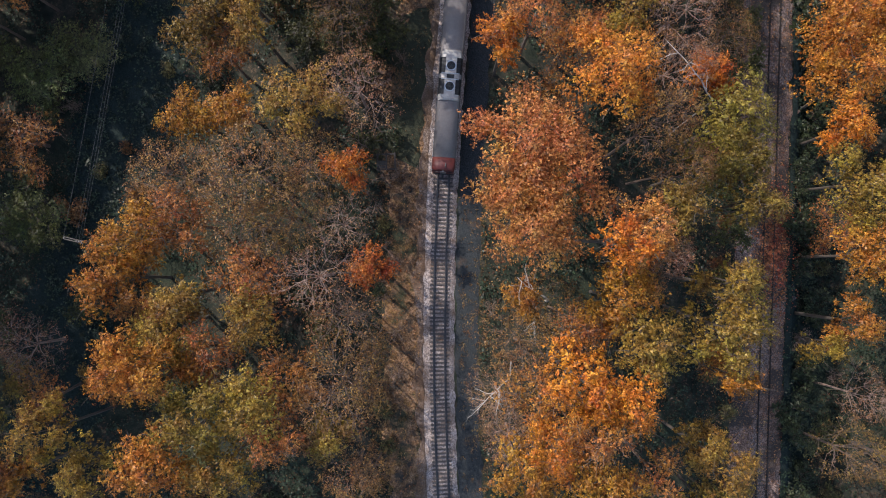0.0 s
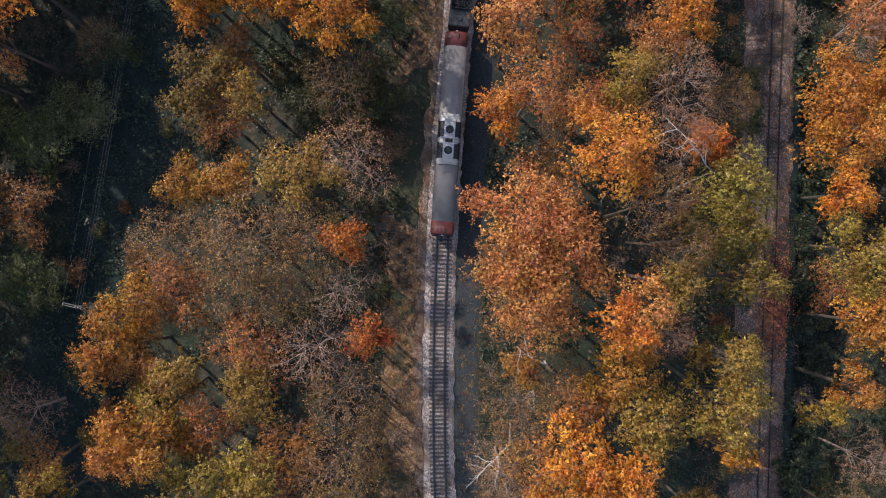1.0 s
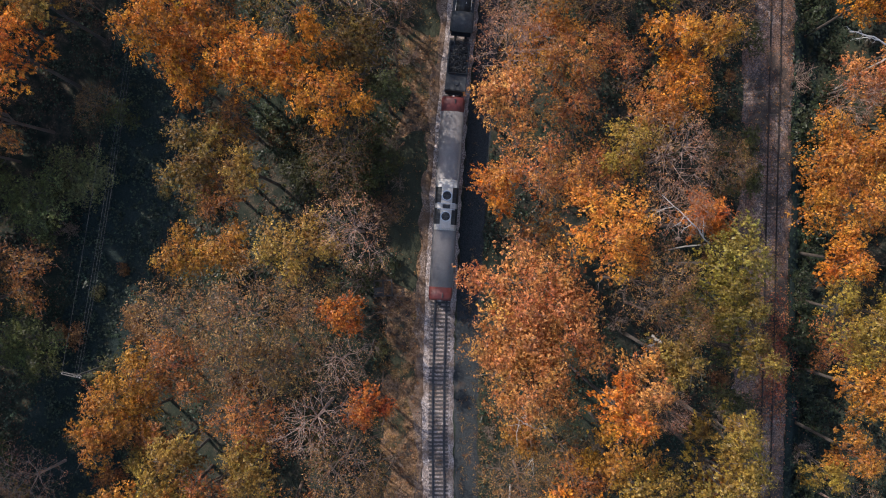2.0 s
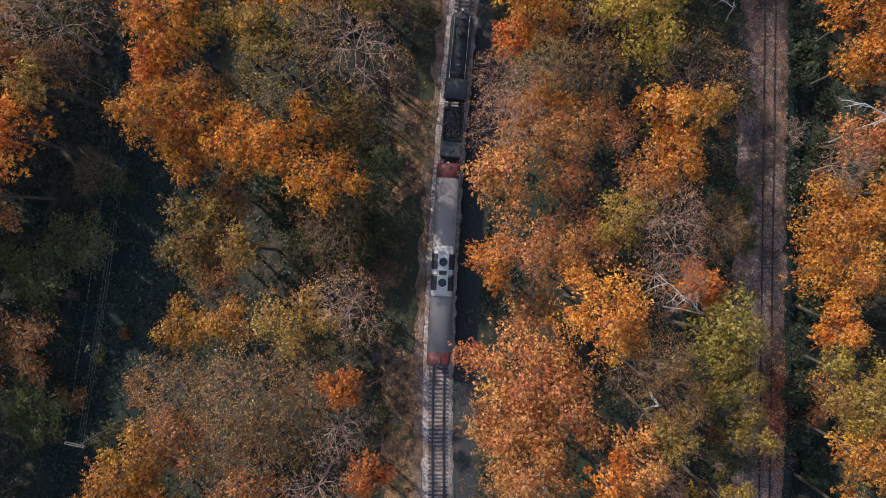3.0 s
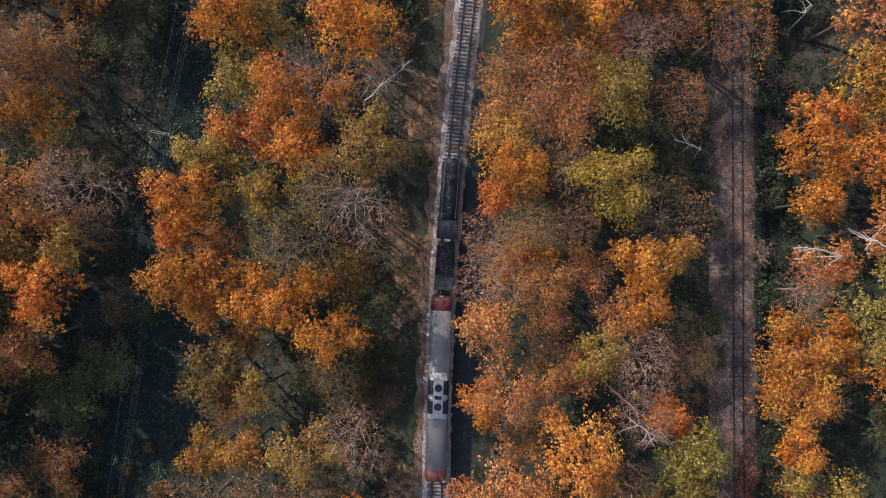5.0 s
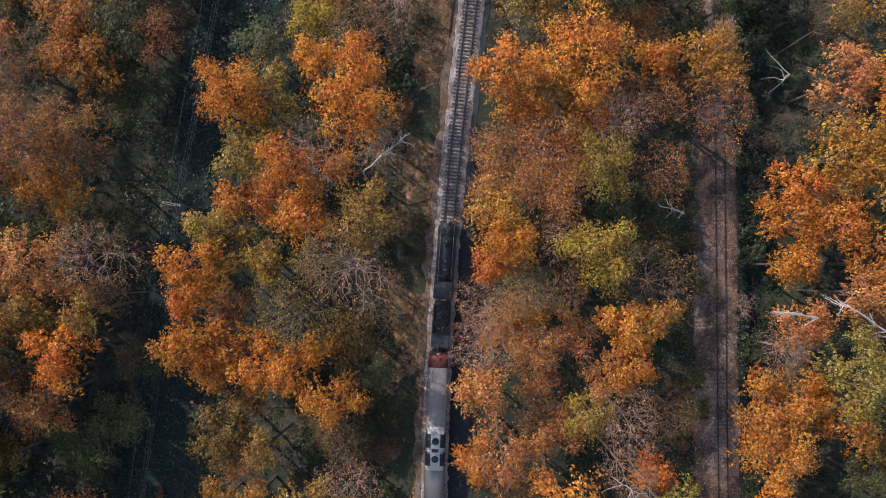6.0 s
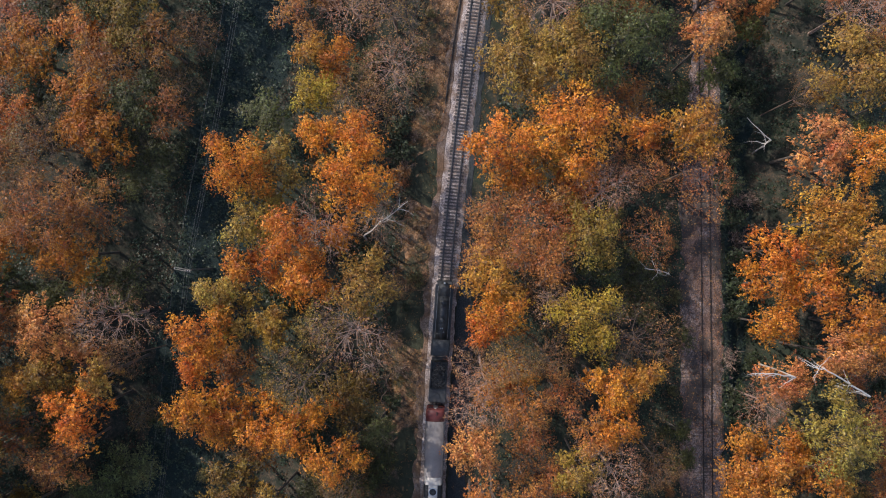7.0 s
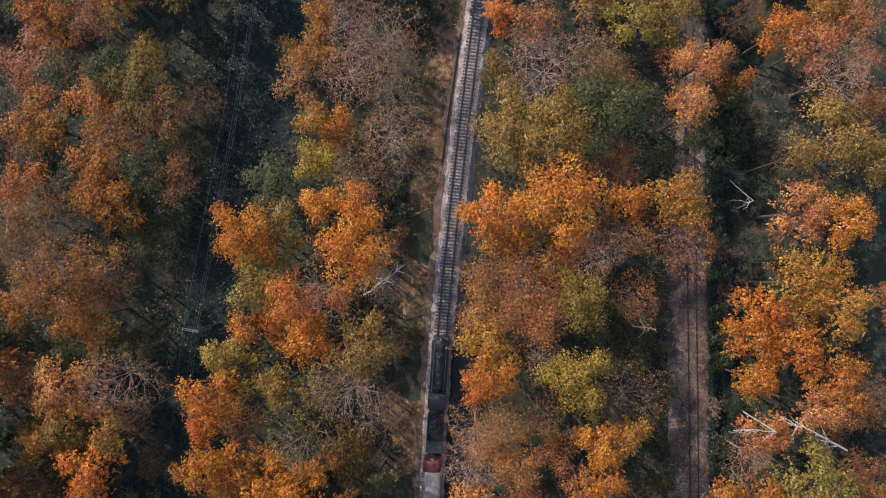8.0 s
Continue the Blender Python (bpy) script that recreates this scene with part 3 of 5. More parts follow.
def wire(a, b, sag):
    bm = bmesh.new()
    a, b = Vector(a), Vector(b)
    side = (b - a).cross(Vector((0, 0, 1))).normalized()
    rings = []
    for k in range(25):
        p = a.lerp(b, k / 24) - Vector((0, 0, sag * 4 * (k / 24) * (1 - k / 24)))
        rings.append([bm.verts.new(p + 0.011 * (math.cos(t) * side + math.sin(t) * Vector((0, 0, 1)))) for t in (0, 1.257, 2.513, 3.77, 5.027)])
    for p, q in zip(rings, rings[1:]):
        for k in range(5):
            bm.faces.new((p[k], p[(k + 1) % 5], q[(k + 1) % 5], q[k]))
    return part("power_line_wire", bm, WIRE)


for (x1, y1, z1), (x2, y2, z2) in zip(POLES, POLES[1:]):
    for o in WIRE_OFFS:
        m1, m2 = pose(x1, y1, z1 + 0.25, 0, 0, -13.8), pose(x2, y2, z2 + 0.25, 0, 0, -13.8)
        tagged(wire(m1 @ Vector((o, 0, 0)), m2 @ Vector((o, 0, 0)), 0.9), "thin grey overhead power line wire", "wire", "power line wires")


def timber_frame(x, y, turn):
    z0 = float(ground_z(x, y))
    fr = thing("timber_frame", pose(x, y, z0, 0, 0, turn), "dark weathered timber post frame on the bank", "frame", "lineside timber frames")
    for px in (-1.15, 1.15):
        for py in (-1.0, 1.0):
            part("post", box((px, py, 0.8), (0.18, 0.18, 2.0), 0.02), TIMBER, fr)
    for py in (-1.0, 1.0):
        part("beam", box((0, py, 1.75), (2.7, 0.2, 0.2), 0.02), TIMBER, fr)
    for px in (-1.15, 0.0, 1.15):
        part("joist", box((px, 0, 1.93), (0.18, 2.4, 0.16), 0.02), TIMBER, fr)
    for k in range(3):
        part("plank", box((-0.58, -0.75 + k * 0.36, 2.04), (1.1, 0.3, 0.06), 0.01), TIMBER, fr)


timber_frame(-5.9, 12.6, 2.0)


# ---- trees ----
TINTS = {
    "O": (0.54, 0.199, 0.032), "R": (0.48, 0.15, 0.03), "S": (0.54, 0.237, 0.084), "Y": (0.42, 0.19, 0.036),
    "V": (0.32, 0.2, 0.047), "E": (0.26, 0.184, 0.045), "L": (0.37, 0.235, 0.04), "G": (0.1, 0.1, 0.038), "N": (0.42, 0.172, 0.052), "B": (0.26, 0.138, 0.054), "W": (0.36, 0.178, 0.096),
}
WORDS = {
    "O": "broad tree with dense bright orange autumn leaves", "R": "tree with vivid red-orange autumn leaves", "S": "large oak with salmon-orange autumn leaves",
    "Y": "tree with golden yellow autumn leaves", "V": "tree with olive-green leaves turning yellow", "E": "tree with green leaves beginning to turn yellow", "L": "tree with dense yellow-green leaves", "G": "tree with dark green leaves, coloured darker for shade",
    "N": "tree with thinning rusty brown leaves", "B": "nearly bare tree with sparse brown leaves", "W": "bare tree with pale grey twigs and few leaves",
}


def leaf_faces(rng, pos, nrm, size, lie=None, slim=0.75):
    """One three-cornered leaf at each place, turned about the way it faces at random or to lie along its twig."""
    n = len(pos)
    nrm = nrm / np.linalg.norm(nrm, axis=1)[:, None]
    w = np.cross(nrm, rng.normal(size=(n, 3)) if lie is None else lie + rng.normal(0, 0.4, (n, 3)))
    w /= np.linalg.norm(w, axis=1)[:, None]
    u = np.cross(w, nrm)
    s = size * (0.55 + 0.9 * rng.random(n))[:, None]
    v = np.empty((n, 3, 3))
    v[:, 0] = pos + u * s
    v[:, 1] = pos - u * s * 0.6 + w * s * slim
    v[:, 2] = pos - u * s * 0.6 - w * s * slim
    return v


def crown_leaves(rng, centres, outward, spread, count, size, loose=0.1, inner=0.0):
    """Single leaves gathered in small tufts, the tufts in clumps drawn out along their branch. Leaves face away from the middle of
    their clump. inner: the share of large leaf bunches deeper in the crown."""
    m = len(centres)
    side = outward * np.array([1.0, 1.0, 0.25])
    side /= np.linalg.norm(side, axis=1)[:, None] + 1e-6
    tufts = max(m * 6, 1)
    home = np.arange(tufts) % m
    d = rng.normal(size=(tufts, 3))
    d[:, 2] = np.abs(d[:, 2]) * 0.9 - 0.25
    d /= np.linalg.norm(d, axis=1)[:, None]
    along = (d * side[home]).sum(1)[:, None] * side[home]
    shift = (d + 0.7 * along) * np.array([1.0, 1.0, 0.62]) * (spread[home] * rng.uniform(0.5, 1.08, tufts))[:, None]
    tuft = centres[home] + shift
    facing = d * 0.8 + outward[home] * 0.3 + np.array([0, 0, 0.5])
    reach = rng.uniform(0.6, 1.4, tufts) * loose
    deep = int(count * inner)
    pick = rng.integers(0, tufts, count - deep)
    pos = tuft[pick] + rng.normal(size=(count - deep, 3)) * reach[pick][:, None] + side[home[pick]] * (rng.normal(0, 0.7, count - deep) * reach[pick])[:, None]
    v = leaf_faces(rng, pos, facing[pick] + rng.normal(0, 0.36, (count - deep, 3)), size * 1.3, d[pick] + 0.8 * side[home[pick]], 0.42)
    if deep:
        pick = rng.integers(0, m, deep)
        pos = centres[pick] - outward[pick] * (0.25 + 0.2 * rng.random(deep))[:, None] + rng.normal(size=(deep, 3)) * (0.45 * spread[pick])[:, None]
        v = np.concatenate([v, leaf_faces(rng, pos, outward[pick] + rng.normal(0, 0.3, (deep, 3)), size * 2.0)])
    return v.reshape(-1, 3), np.arange(count * 3).reshape(-1, 3)


class Twigs:
    """Collects tapered prisms and pointed twigs into one mesh."""

    def __init__(self):
        self.v, self.f = [], []

    def add(self, a, b, r1, r2, sides=3, joint=None):
        """One tapered length; joint: a corner of the wood that it grows from. Returns a corner at its end."""
        d = b - a
        n = np.linalg.norm(d)
        if n < 1e-4:
            return joint
        d = d / n
        p = np.cross(d, (0.3, 0.9, 0.31) if abs(d[2]) > 0.8 else (0, 0, 1.0))
        p /= np.linalg.norm(p)
        q = np.cross(d, p)
        i = len(self.v)
        ring = [math.cos(2 * math.pi * k / sides) * p + math.sin(2 * math.pi * k / sides) * q for k in range(sides)]
        self.v += [a + r1 * o for o in ring]
        if joint is not None:
            self.f.append((i, i + 1, joint))
        if r2 <= 0:
            self.v.append(b)
            self.f += [(i + k, i + (k + 1) % sides, i + sides) for k in range(sides)]
            return i + sides
        self.v += [b + r2 * o for o in ring]
        self.f += [(i + k, i + (k + 1) % sides, i + sides + (k + 1) % sides, i + sides + k) for k in range(sides)]
        return i + sides


def skeleton(rng, R, H, ends, base_share, thick, shoot_step):
    """Trunk, limbs and branches towards clumps that sit on rounded boughs, the boughs spread over a lopsided dome.
    Returns the wood, the clumps' places and the way each faces."""
    base = H * base_share
    p = rng.uniform(0, 2 * math.pi, 8)

    def edge(ang):
        return 1 + 0.1 * math.sin(2 * ang + p[0]) + 0.1 * math.sin(3 * ang + p[1]) + 0.09 * math.sin(5 * ang + p[2]) + 0.08 * math.sin(8 * ang + p[3])

    size = 0.7 * R ** 0.62
    count = max(int(1.0 * (R / size) ** 2), 4)
    boughs = []
    for k in range(count):
        ang = k * 2.39996 + rng.normal(0, 0.25)
        rad = math.sqrt((k + 0.5) / count) * rng.uniform(0.9, 1.06)
        r = (R - 0.62 * size) * rad * edge(ang)
        z = base + (H - base) * (0.93 - 0.66 * min(rad, 1.05) ** 2.2) + rng.normal(0, 0.085) * (H - base)
        boughs.append((r * math.cos(ang), r * math.sin(ang), z, size * rng.uniform(0.75, 1.25)))
    boughs = np.array(boughs)
    pts, out = [], []
    each = max(ends // count, 3)
    for bx, by, bz, br in boughs:
        away = np.array([bx, by, 0.0]) / (np.hypot(bx, by) + 0.5)
        turn = rng.uniform(0, 2 * math.pi)
        for k in range(each):
            t = (k + 0.5) / each
            ang, rad = turn + k * 2.39996, math.sqrt(t) * rng.uniform(0.85, 1.12)
            d = np.array([math.cos(ang) * rad, math.sin(ang) * rad, 0.0])
            d = d + away * 0.35 * max(0.0, float(d @ away))
            pts.append((bx + br * d[0], by + br * d[1], bz - 0.95 * br * rad ** 2 + rng.normal(0, 0.07)))
            out.append(d + np.array([0, 0, 0.75]) + 0.25 * away)
    for k in range(ends // 8):
        ang, rad = rng.uniform(0, 2 * math.pi), rng.uniform(0.3, 0.85)
        pts.append((R * rad * math.cos(ang), R * rad * math.sin(ang), base + (H - base) * rng.uniform(-0.15, 0.3)))
        out.append(np.array([math.cos(ang), math.sin(ang), 0.6]))
    pts, out = np.array(pts), np.array(out)
    out /= np.linalg.norm(out, axis=1)[:, None]
    tw = Twigs()
    fork = np.array([rng.normal(0, 0.2), rng.normal(0, 0.2), base * 0.9])
    low = tw.add(np.array([0, 0, -0.8]), np.array([0, 0, H * 0.14]), H * 0.0145, H * 0.0115, 8)
    top = tw.add(np.array([0, 0, H * 0.14]), fork, H * 0.0115, H * 0.0095, 8, low)
    # limbs end below a few of the boughs; a branch reaches into every bough
    limbs, ends_of = boughs[rng.choice(count, min(count, 8), replace=False), :3] * np.array([0.5, 0.5, 1.0]), []
    limbs[:, 2] = fork[2] + (limbs[:, 2] - fork[2]) * 0.55
    for q in limbs:
        s = fork - np.array([0, 0, base * 0.3 * rng.random()])
        m = s * 0.5 + q * 0.5 + rng.normal(0, 0.2, 3) - np.array([0, 0, 0.06 * R])
        ends_of.append(tw.add(m, q, 0.1 * thick, 0.07 * thick, 5, tw.add(s, m, 0.13 * thick, 0.1 * thick, 5, top)))
    inner, inner_of = [], []
    for bx, by, bz, br in boughs:
        q = np.array([bx, by, bz - 0.45 * br])
        i = int(np.argmin(((limbs - q) ** 2).sum(1)))
        s = limbs[i]
        m = (s + q) / 2 + rng.normal(0, 0.14, 3)
        inner_of.append(tw.add(m, q, 0.05 * thick, 0.034 * thick, 3, tw.add(s, m, 0.065 * thick, 0.05 * thick, 3, ends_of[i])))
        inner.append(q)
    inner = np.array(inner)
    for n, (q, o) in enumerate(zip(pts, out)):
        i = int(np.argmin(((inner - q) ** 2).sum(1)))
        if n % shoot_step == 0:
            # a leafless shoot that stands out of the crown and forks
            d = o * np.array([1.5, 1.5, 0.8]) + rng.normal(0, 0.35, 3)
            d /= np.linalg.norm(d)
            m = q + d * rng.uniform(0.25, 0.7)
            end = tw.add(inner[i], m, 0.03 * thick, 0.02, 3, inner_of[i])
            for k in range(2):
                tw.add(m, m + (d + rng.normal(0, 0.45, 3)) * rng.uniform(0.4, 0.8), 0.02, 0.0, 3, end)
        elif n % 2 == 0:
            tw.add(inner[i], q + 0.3 * o, 0.03 * thick, 0.0, 3, inner_of[i])
    return tw, pts, out


def leafy_tree(seed, R, H, ends, leaves, size, base_share, thick, inner=0.13, shoot_step=9, bark=None):
    rng = np.random.default_rng(seed)
    root = thing("tree", Matrix(), "tree", "tree", "woodland trees")
    tw, pts, out = skeleton(rng, R, H, ends, base_share, thick, shoot_step)
    mesh_object("trunk", tw.v, tw.f, bark or TRUNK_BARK, root)
    spread = rng.uniform(0.65, 1.35, len(pts)) * 0.15 * R ** 0.75
    v, f = crown_leaves(rng, pts, out, spread, leaves, size, 0.085, inner)
    mesh_object("crown", v.tolist(), f.tolist(), LEAF, root)
    return root


def bare_tree(seed, R, H, leaves, size, bark, twigs, thick):
    """Limbs fanned from the trunk that fork again and again into an even haze of thin twigs, with some leaves left."""
    rng = np.random.default_rng(seed)
    root = thing("bare_tree", Matrix(), "tree", "tree", "woodland trees")
    tw = Twigs()
    base = H * 0.52
    fork = np.array([rng.normal(0, 0.2), rng.normal(0, 0.2), base])
    low = tw.add(np.array([0, 0, -0.8]), np.array([0, 0, H * 0.14]), H * 0.0145, H * 0.0115, 8)
    top = tw.add(np.array([0, 0, H * 0.14]), fork, H * 0.0115, H * 0.0085, 8, low)
    p = rng.uniform(0, 2 * math.pi, 3)
    old, old_of, tips, outs = np.array([fork]), [top], [], []
    for level, (count, share, lift, r) in enumerate(((8, 0.5, 0.35, 0.1), (34, 0.78, 0.62, 0.05), (130, 0.95, 0.85, 0.03), (twigs, 1.06, 1.0, 0.019))):
        now, now_of = [], []
        for k in range(count):
            ang = 2.39996 * k + rng.normal(0, 0.12)
            rad = math.sqrt((k + 0.5) / count) * rng.uniform(0.9, 1.08)
            rr = R * share * rad * (1 + 0.15 * math.sin(2 * ang + p[0]) + 0.13 * math.sin(3 * ang + p[1]) + 0.08 * math.sin(6 * ang + p[2]))
            z = base + (H - base) * (lift * (1 - 0.62 * rad ** 2) + rng.normal(0, 0.07))
            q = np.array([rr * math.cos(ang), rr * math.sin(ang), z])
            # nearest node further in
            gap = ((old - q) ** 2).sum(1) + 4.0 * np.maximum(0, np.hypot(old[:, 0], old[:, 1]) - rr)
            i = int(np.argmin(gap))
            s = old[i]
            if level == 3:
                d = (q - s) / (np.linalg.norm(q - s) + 1e-6)
                if np.linalg.norm(q - s) > 1.7:
                    q = s + d * 1.7
                tw.add(s, q, r * thick, 0.0, 3, old_of[i])
                tips.append(q)
                outs.append(d)
                continue
            m = (s + q) / 2 + rng.normal(0, 0.05, 3) * np.linalg.norm(q - s)
            sides = 5 if level == 0 else 3
            joint = tw.add(s, m, r * thick, r * 0.8 * thick, sides, old_of[i])
            now_of.append(tw.add(m, q, r * 0.8 * thick, r * 0.58 * thick, sides, joint))
            now.append(q)
        if level < 3:
            old, old_of = np.array(now), now_of
    mesh_object("trunk", tw.v, tw.f, bark, root)
    tips, outs = np.array(tips), np.array(outs)
    pick = rng.choice(len(tips), min(len(tips), 420), replace=False)
    v, f = crown_leaves(rng, tips[pick], outs[pick], np.full(len(pick), 0.26), leaves, size, 0.13)
    mesh_object("crown", v.tolist(), f.tolist(), LEAF, root)
    return root


# sizes of the models: radius, height; each is used for trees of about its own size
MODELS = {}


def model(kind, r, turn, far, light):
    if far:
        key = "far"
        if key not in MODELS:
            MODELS[key] = [leafy_tree(77, 5.6, 18.0, 110, 2600, 0.3, 0.4, 1.0), 5.6, 18.0, False]
        return MODELS[key]
    if light and kind in "VNBW":
        key = ("open", "VNBW".index(kind) // 2, kind == "W", turn % 2)
        if key not in MODELS:
            leaves = {"V": 2900, "N": 2900, "B": 1700, "W": 1000}[kind]
            MODELS[key] = [bare_tree(60 + turn % 2 + 4 * key[1], 4.6, 17.0, leaves, 0.09, PALE_BARK if kind == "W" else BARK, 520, 0.6), 4.6, 17.0, False]
        return MODELS[key]
    if kind in "BW":
        key = (kind, turn % 3)
        if key not in MODELS:
            if kind == "B":
                ob = bare_tree(40 + turn % 3, 4.6, 17.0, 4000, 0.088, BARK, 520, 0.75)
            else:
                ob = bare_tree(47 + turn % 3, 4.6, 17.0, 2600, 0.08, PALE_BARK, 850, 0.54)
            MODELS[key] = [ob, 4.6, 17.0, False]
        return MODELS[key]
    if r < 2.75:
        if "sapling" not in MODELS:
            MODELS["sapling"] = [leafy_tree(78, 2.4, 9.0, 70, 2500, 0.092, 0.35, 0.7), 2.4, 9.0, False]
        return MODELS["sapling"]
    thin = kind == "N"
    size_class = 0 if r < 3.6 else 1 if r < 5.1 else 2
    key = (thin, size_class, turn % 3)
    if key not in MODELS:
        R, ends, leaves = ((3.1, 100, 3900), (4.4, 165, 6700), (6.1, 260, 11000))[size_class]
        if thin:
            leaves = int(leaves * 0.75)
        MODELS[key] = [leafy_tree(100 + 10 * size_class + key[2] + 50 * thin, R, 18.0, ends, leaves, 0.095 if not thin else 0.088, 0.66, 1.0, 0.08 if thin else 0.19, 3 if thin else 9, BARK if thin else TRUNK_BARK), R, 18.0, False]
    return MODELS[key]


# stretches beside the line where the wood is thin and lets the sun through to the bank
OPEN_OLD = ((42, 49), (58, 76))
OPEN_WOOD = ((-12, 9), (45, 56), (65, 80), (90, 110))
shade = random.Random(21)
TREES = []


def tree(kind, x, y, top, r, lean=0.0, tint=1.0, far=False):
    """A tree of that kind; top: height of its crown above the rails; r: the crown's radius; lean: how far the crown
    hangs over to +x from its root; tint: brightens or darkens the leaves, below 1 mostly to put shade into their
    colour.
    """
    x -= lean
    z0 = float(ground_z(x, y))
    h = max(top - z0 + 0.6, 4.0)
    by_main = -19.0 < x - float(track_x(y)) < 0 and any(a < y < b for a, b in OPEN_WOOD)
    by_old = -20.0 < x - float(old_track_x(y)) < -6.0 and any(a < y < b for a, b in OPEN_OLD)
    entry = model(kind, r, len(TREES), far, by_main or by_old)
    proto, R, H, used = entry
    m = pose(x, y, z0, 0, math.degrees(math.atan2(lean, 0.85 * h)), 0) @ pose(0, 0, 0, shade.uniform(-3, 3), shade.uniform(-3, 3), shade.uniform(0, 360)) @ Matrix.Diagonal((1.06 * r / R, 1.06 * r / R, h / H, 1))
    if used:
        ob = copy_thing(proto, m @ Matrix.Diagonal((1 / proto.scale[0], 1 / proto.scale[1], 1 / proto.scale[2], 1)))
    else:
        ob, entry[3] = proto, True
        ob.matrix_basis = m
    tagged(ob, WORDS[kind], "tree", "woodland trees")
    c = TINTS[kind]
    # leaves far to the north-west are darkened by position
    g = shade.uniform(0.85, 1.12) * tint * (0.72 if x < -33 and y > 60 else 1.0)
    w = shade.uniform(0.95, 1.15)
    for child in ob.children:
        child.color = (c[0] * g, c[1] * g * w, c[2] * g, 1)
    TREES.append((x + lean, y, r))
    return ob


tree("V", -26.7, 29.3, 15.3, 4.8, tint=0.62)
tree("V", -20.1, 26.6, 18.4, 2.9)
# dark tints stand in for the shade on these three trees
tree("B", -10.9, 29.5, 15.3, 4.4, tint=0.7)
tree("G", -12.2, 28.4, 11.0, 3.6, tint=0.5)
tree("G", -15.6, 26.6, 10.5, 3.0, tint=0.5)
tree("Y", -29.0, 17.0, 10.6, 3.6)
tree("Y", -23.2, 18.2, 11.7, 3.3)
tree("V", -15.2, 18.2, 17.0, 4.5)
tree("W", -8.6, 20.2, 15.8, 4.6)
tree("R", -9.4, 10.6, 16.4, 2.8)
tree("B", -30.1, 9.8, 13.1, 4.8)
tree("B", -21.7, 10.2, 15.3, 6.1)
tree("B", -15.1, 10.9, 13.2, 4.3)
tree("Y", -34.1, 2.7, 19.2, 4.1)
tree("N", -29.7, 3.9, 16.3, 4.6)
tree("Y", -36.3, -2.9, 18.4, 4.4)
tree("B", -23.4, 4.5, 14.0, 5.5)
tree("B", -17.6, 5.2, 10.2, 4.9)
tree("N", -21.1, -1.9, 15.3, 4.7)
tree("W", -10.7, 3.8, 12.1, 3.6)
tree("R", -7.3, -1.1, 11.5, 3.0)
tree("W", -13.0, -2.3, 18.3, 4.4)
tree("V", -28.3, -4.0, 18.6, 3.4)
tree("V", -19.4, -7.1, 19.6, 3.6)
tree("V", -30.7, -8.3, 18.6, 3.7)
tree("B", -10.0, -7.4, 17.5, 4.9)
tree("Y", -33.5, -13.3, 23.2, 4.2)
tree("Y", -30.0, -11.9, 22.0, 3.5)
tree("N", -26.6, -10.6, 16.3, 4.2)
tree("N", -17.3, -13.8, 15.7, 4.9)
tree("B", -11.3, -16.0, 17.6, 5.6)
tree("B", -6.7, -15.3, 15.2, 2.3)
tree("V", -20.1, -17.3, 21.9, 4.2)
tree("V", -26.6, -18.4, 23.3, 4.6)
tree("V", -44.2, -20.9, 18.3, 3.7)
tree("N", -16.9, -19.4, 20.6, 3.6)
tree("V", -12.2, -20.9, 15.9, 3.0)
tree("N", -53.8, 15.6, 3.5, 4.8, tint=0.75)
tree("G", -54.6, 6.1, -0.5, 4.6, tint=0.9)
tree("W", -51.3, -11.5, 6.6, 4.2)
tree("N", -49.1, -17.8, 6.8, 3.8)
tree("G", -47.4, 27.8, -2.6, 4.7, tint=1.4)
tree("O", 8.5, 24.6, 20.5, 3.2)
tree("N", 11.9, 27.1, 25.4, 4.1, tint=1.2)
tree("Y", 19.1, 19.5, 30.5, 5.4, tint=1.3)
tree("N", 16.7, 26.4, 15.0, 3.8, tint=1.2)
tree("V", 24.6, 30.2, 17.3, 3.7)
tree("W", 29.4, 28.8, 17.9, 5.2)
tree("W", 27.9, 22.6, 20.4, 3.6)
tree("O", 32.9, 20.6, 18.3, 3.4)
tree("S", 10.1, 14.0, 25.8, 5.8)
tree("S", 8.9, 7.2, 26.2, 5.6)
tree("S", 15.2, 9.0, 25.2, 6.1)
tree("S", 11.3, 2.3, 28.0, 5.3)
tree("B", 23.8, 13.6, 28.8, 3.8)
tree("B", 27.2, 10.1, 25.4, 3.4)
tree("E", 34.0, 15.2, 20.1, 4.8)
tree("E", 31.2, 10.0, 23.4, 3.9)
tree("E", 27.4, 5.6, 25.4, 3.2)
tree("E", 35.3, 5.5, 23.9, 2.9, tint=0.9)
tree("E", 36.9, 10.4, 21.4, 2.8, tint=0.8)
tree("S", 23.1, 2.2, 27.3, 3.6)
tree("O", 18.4, 2.3, 30.4, 2.9)
tree("W", 27.1, 0.7, 24.1, 2.4)
tree("Y", 21.9, -4.8, 23.6, 4.2)
tree("V", 33.3, -2.6, 23.1, 3.5)
tree("V", 33.1, -7.0, 24.9, 4.8)
tree("Y", 11.4, -5.7, 11.2, 2.9)
tree("B", 15.9, -6.8, 12.6, 4.0)
tree("B", 11.3, -11.0, 11.2, 4.8)
tree("N", 17.9, -9.8, 18.2, 4.1)
tree("V", 23.4, -9.9, 24.4, 4.4)
tree("O", 15.8, -13.2, 24.9, 4.8)
tree("N", 12.7, -16.1, 15.6, 4.6)
tree("O", 21.5, -14.9, 24.8, 4.1)
tree("N", 17.3, -18.7, 23.4, 4.2)
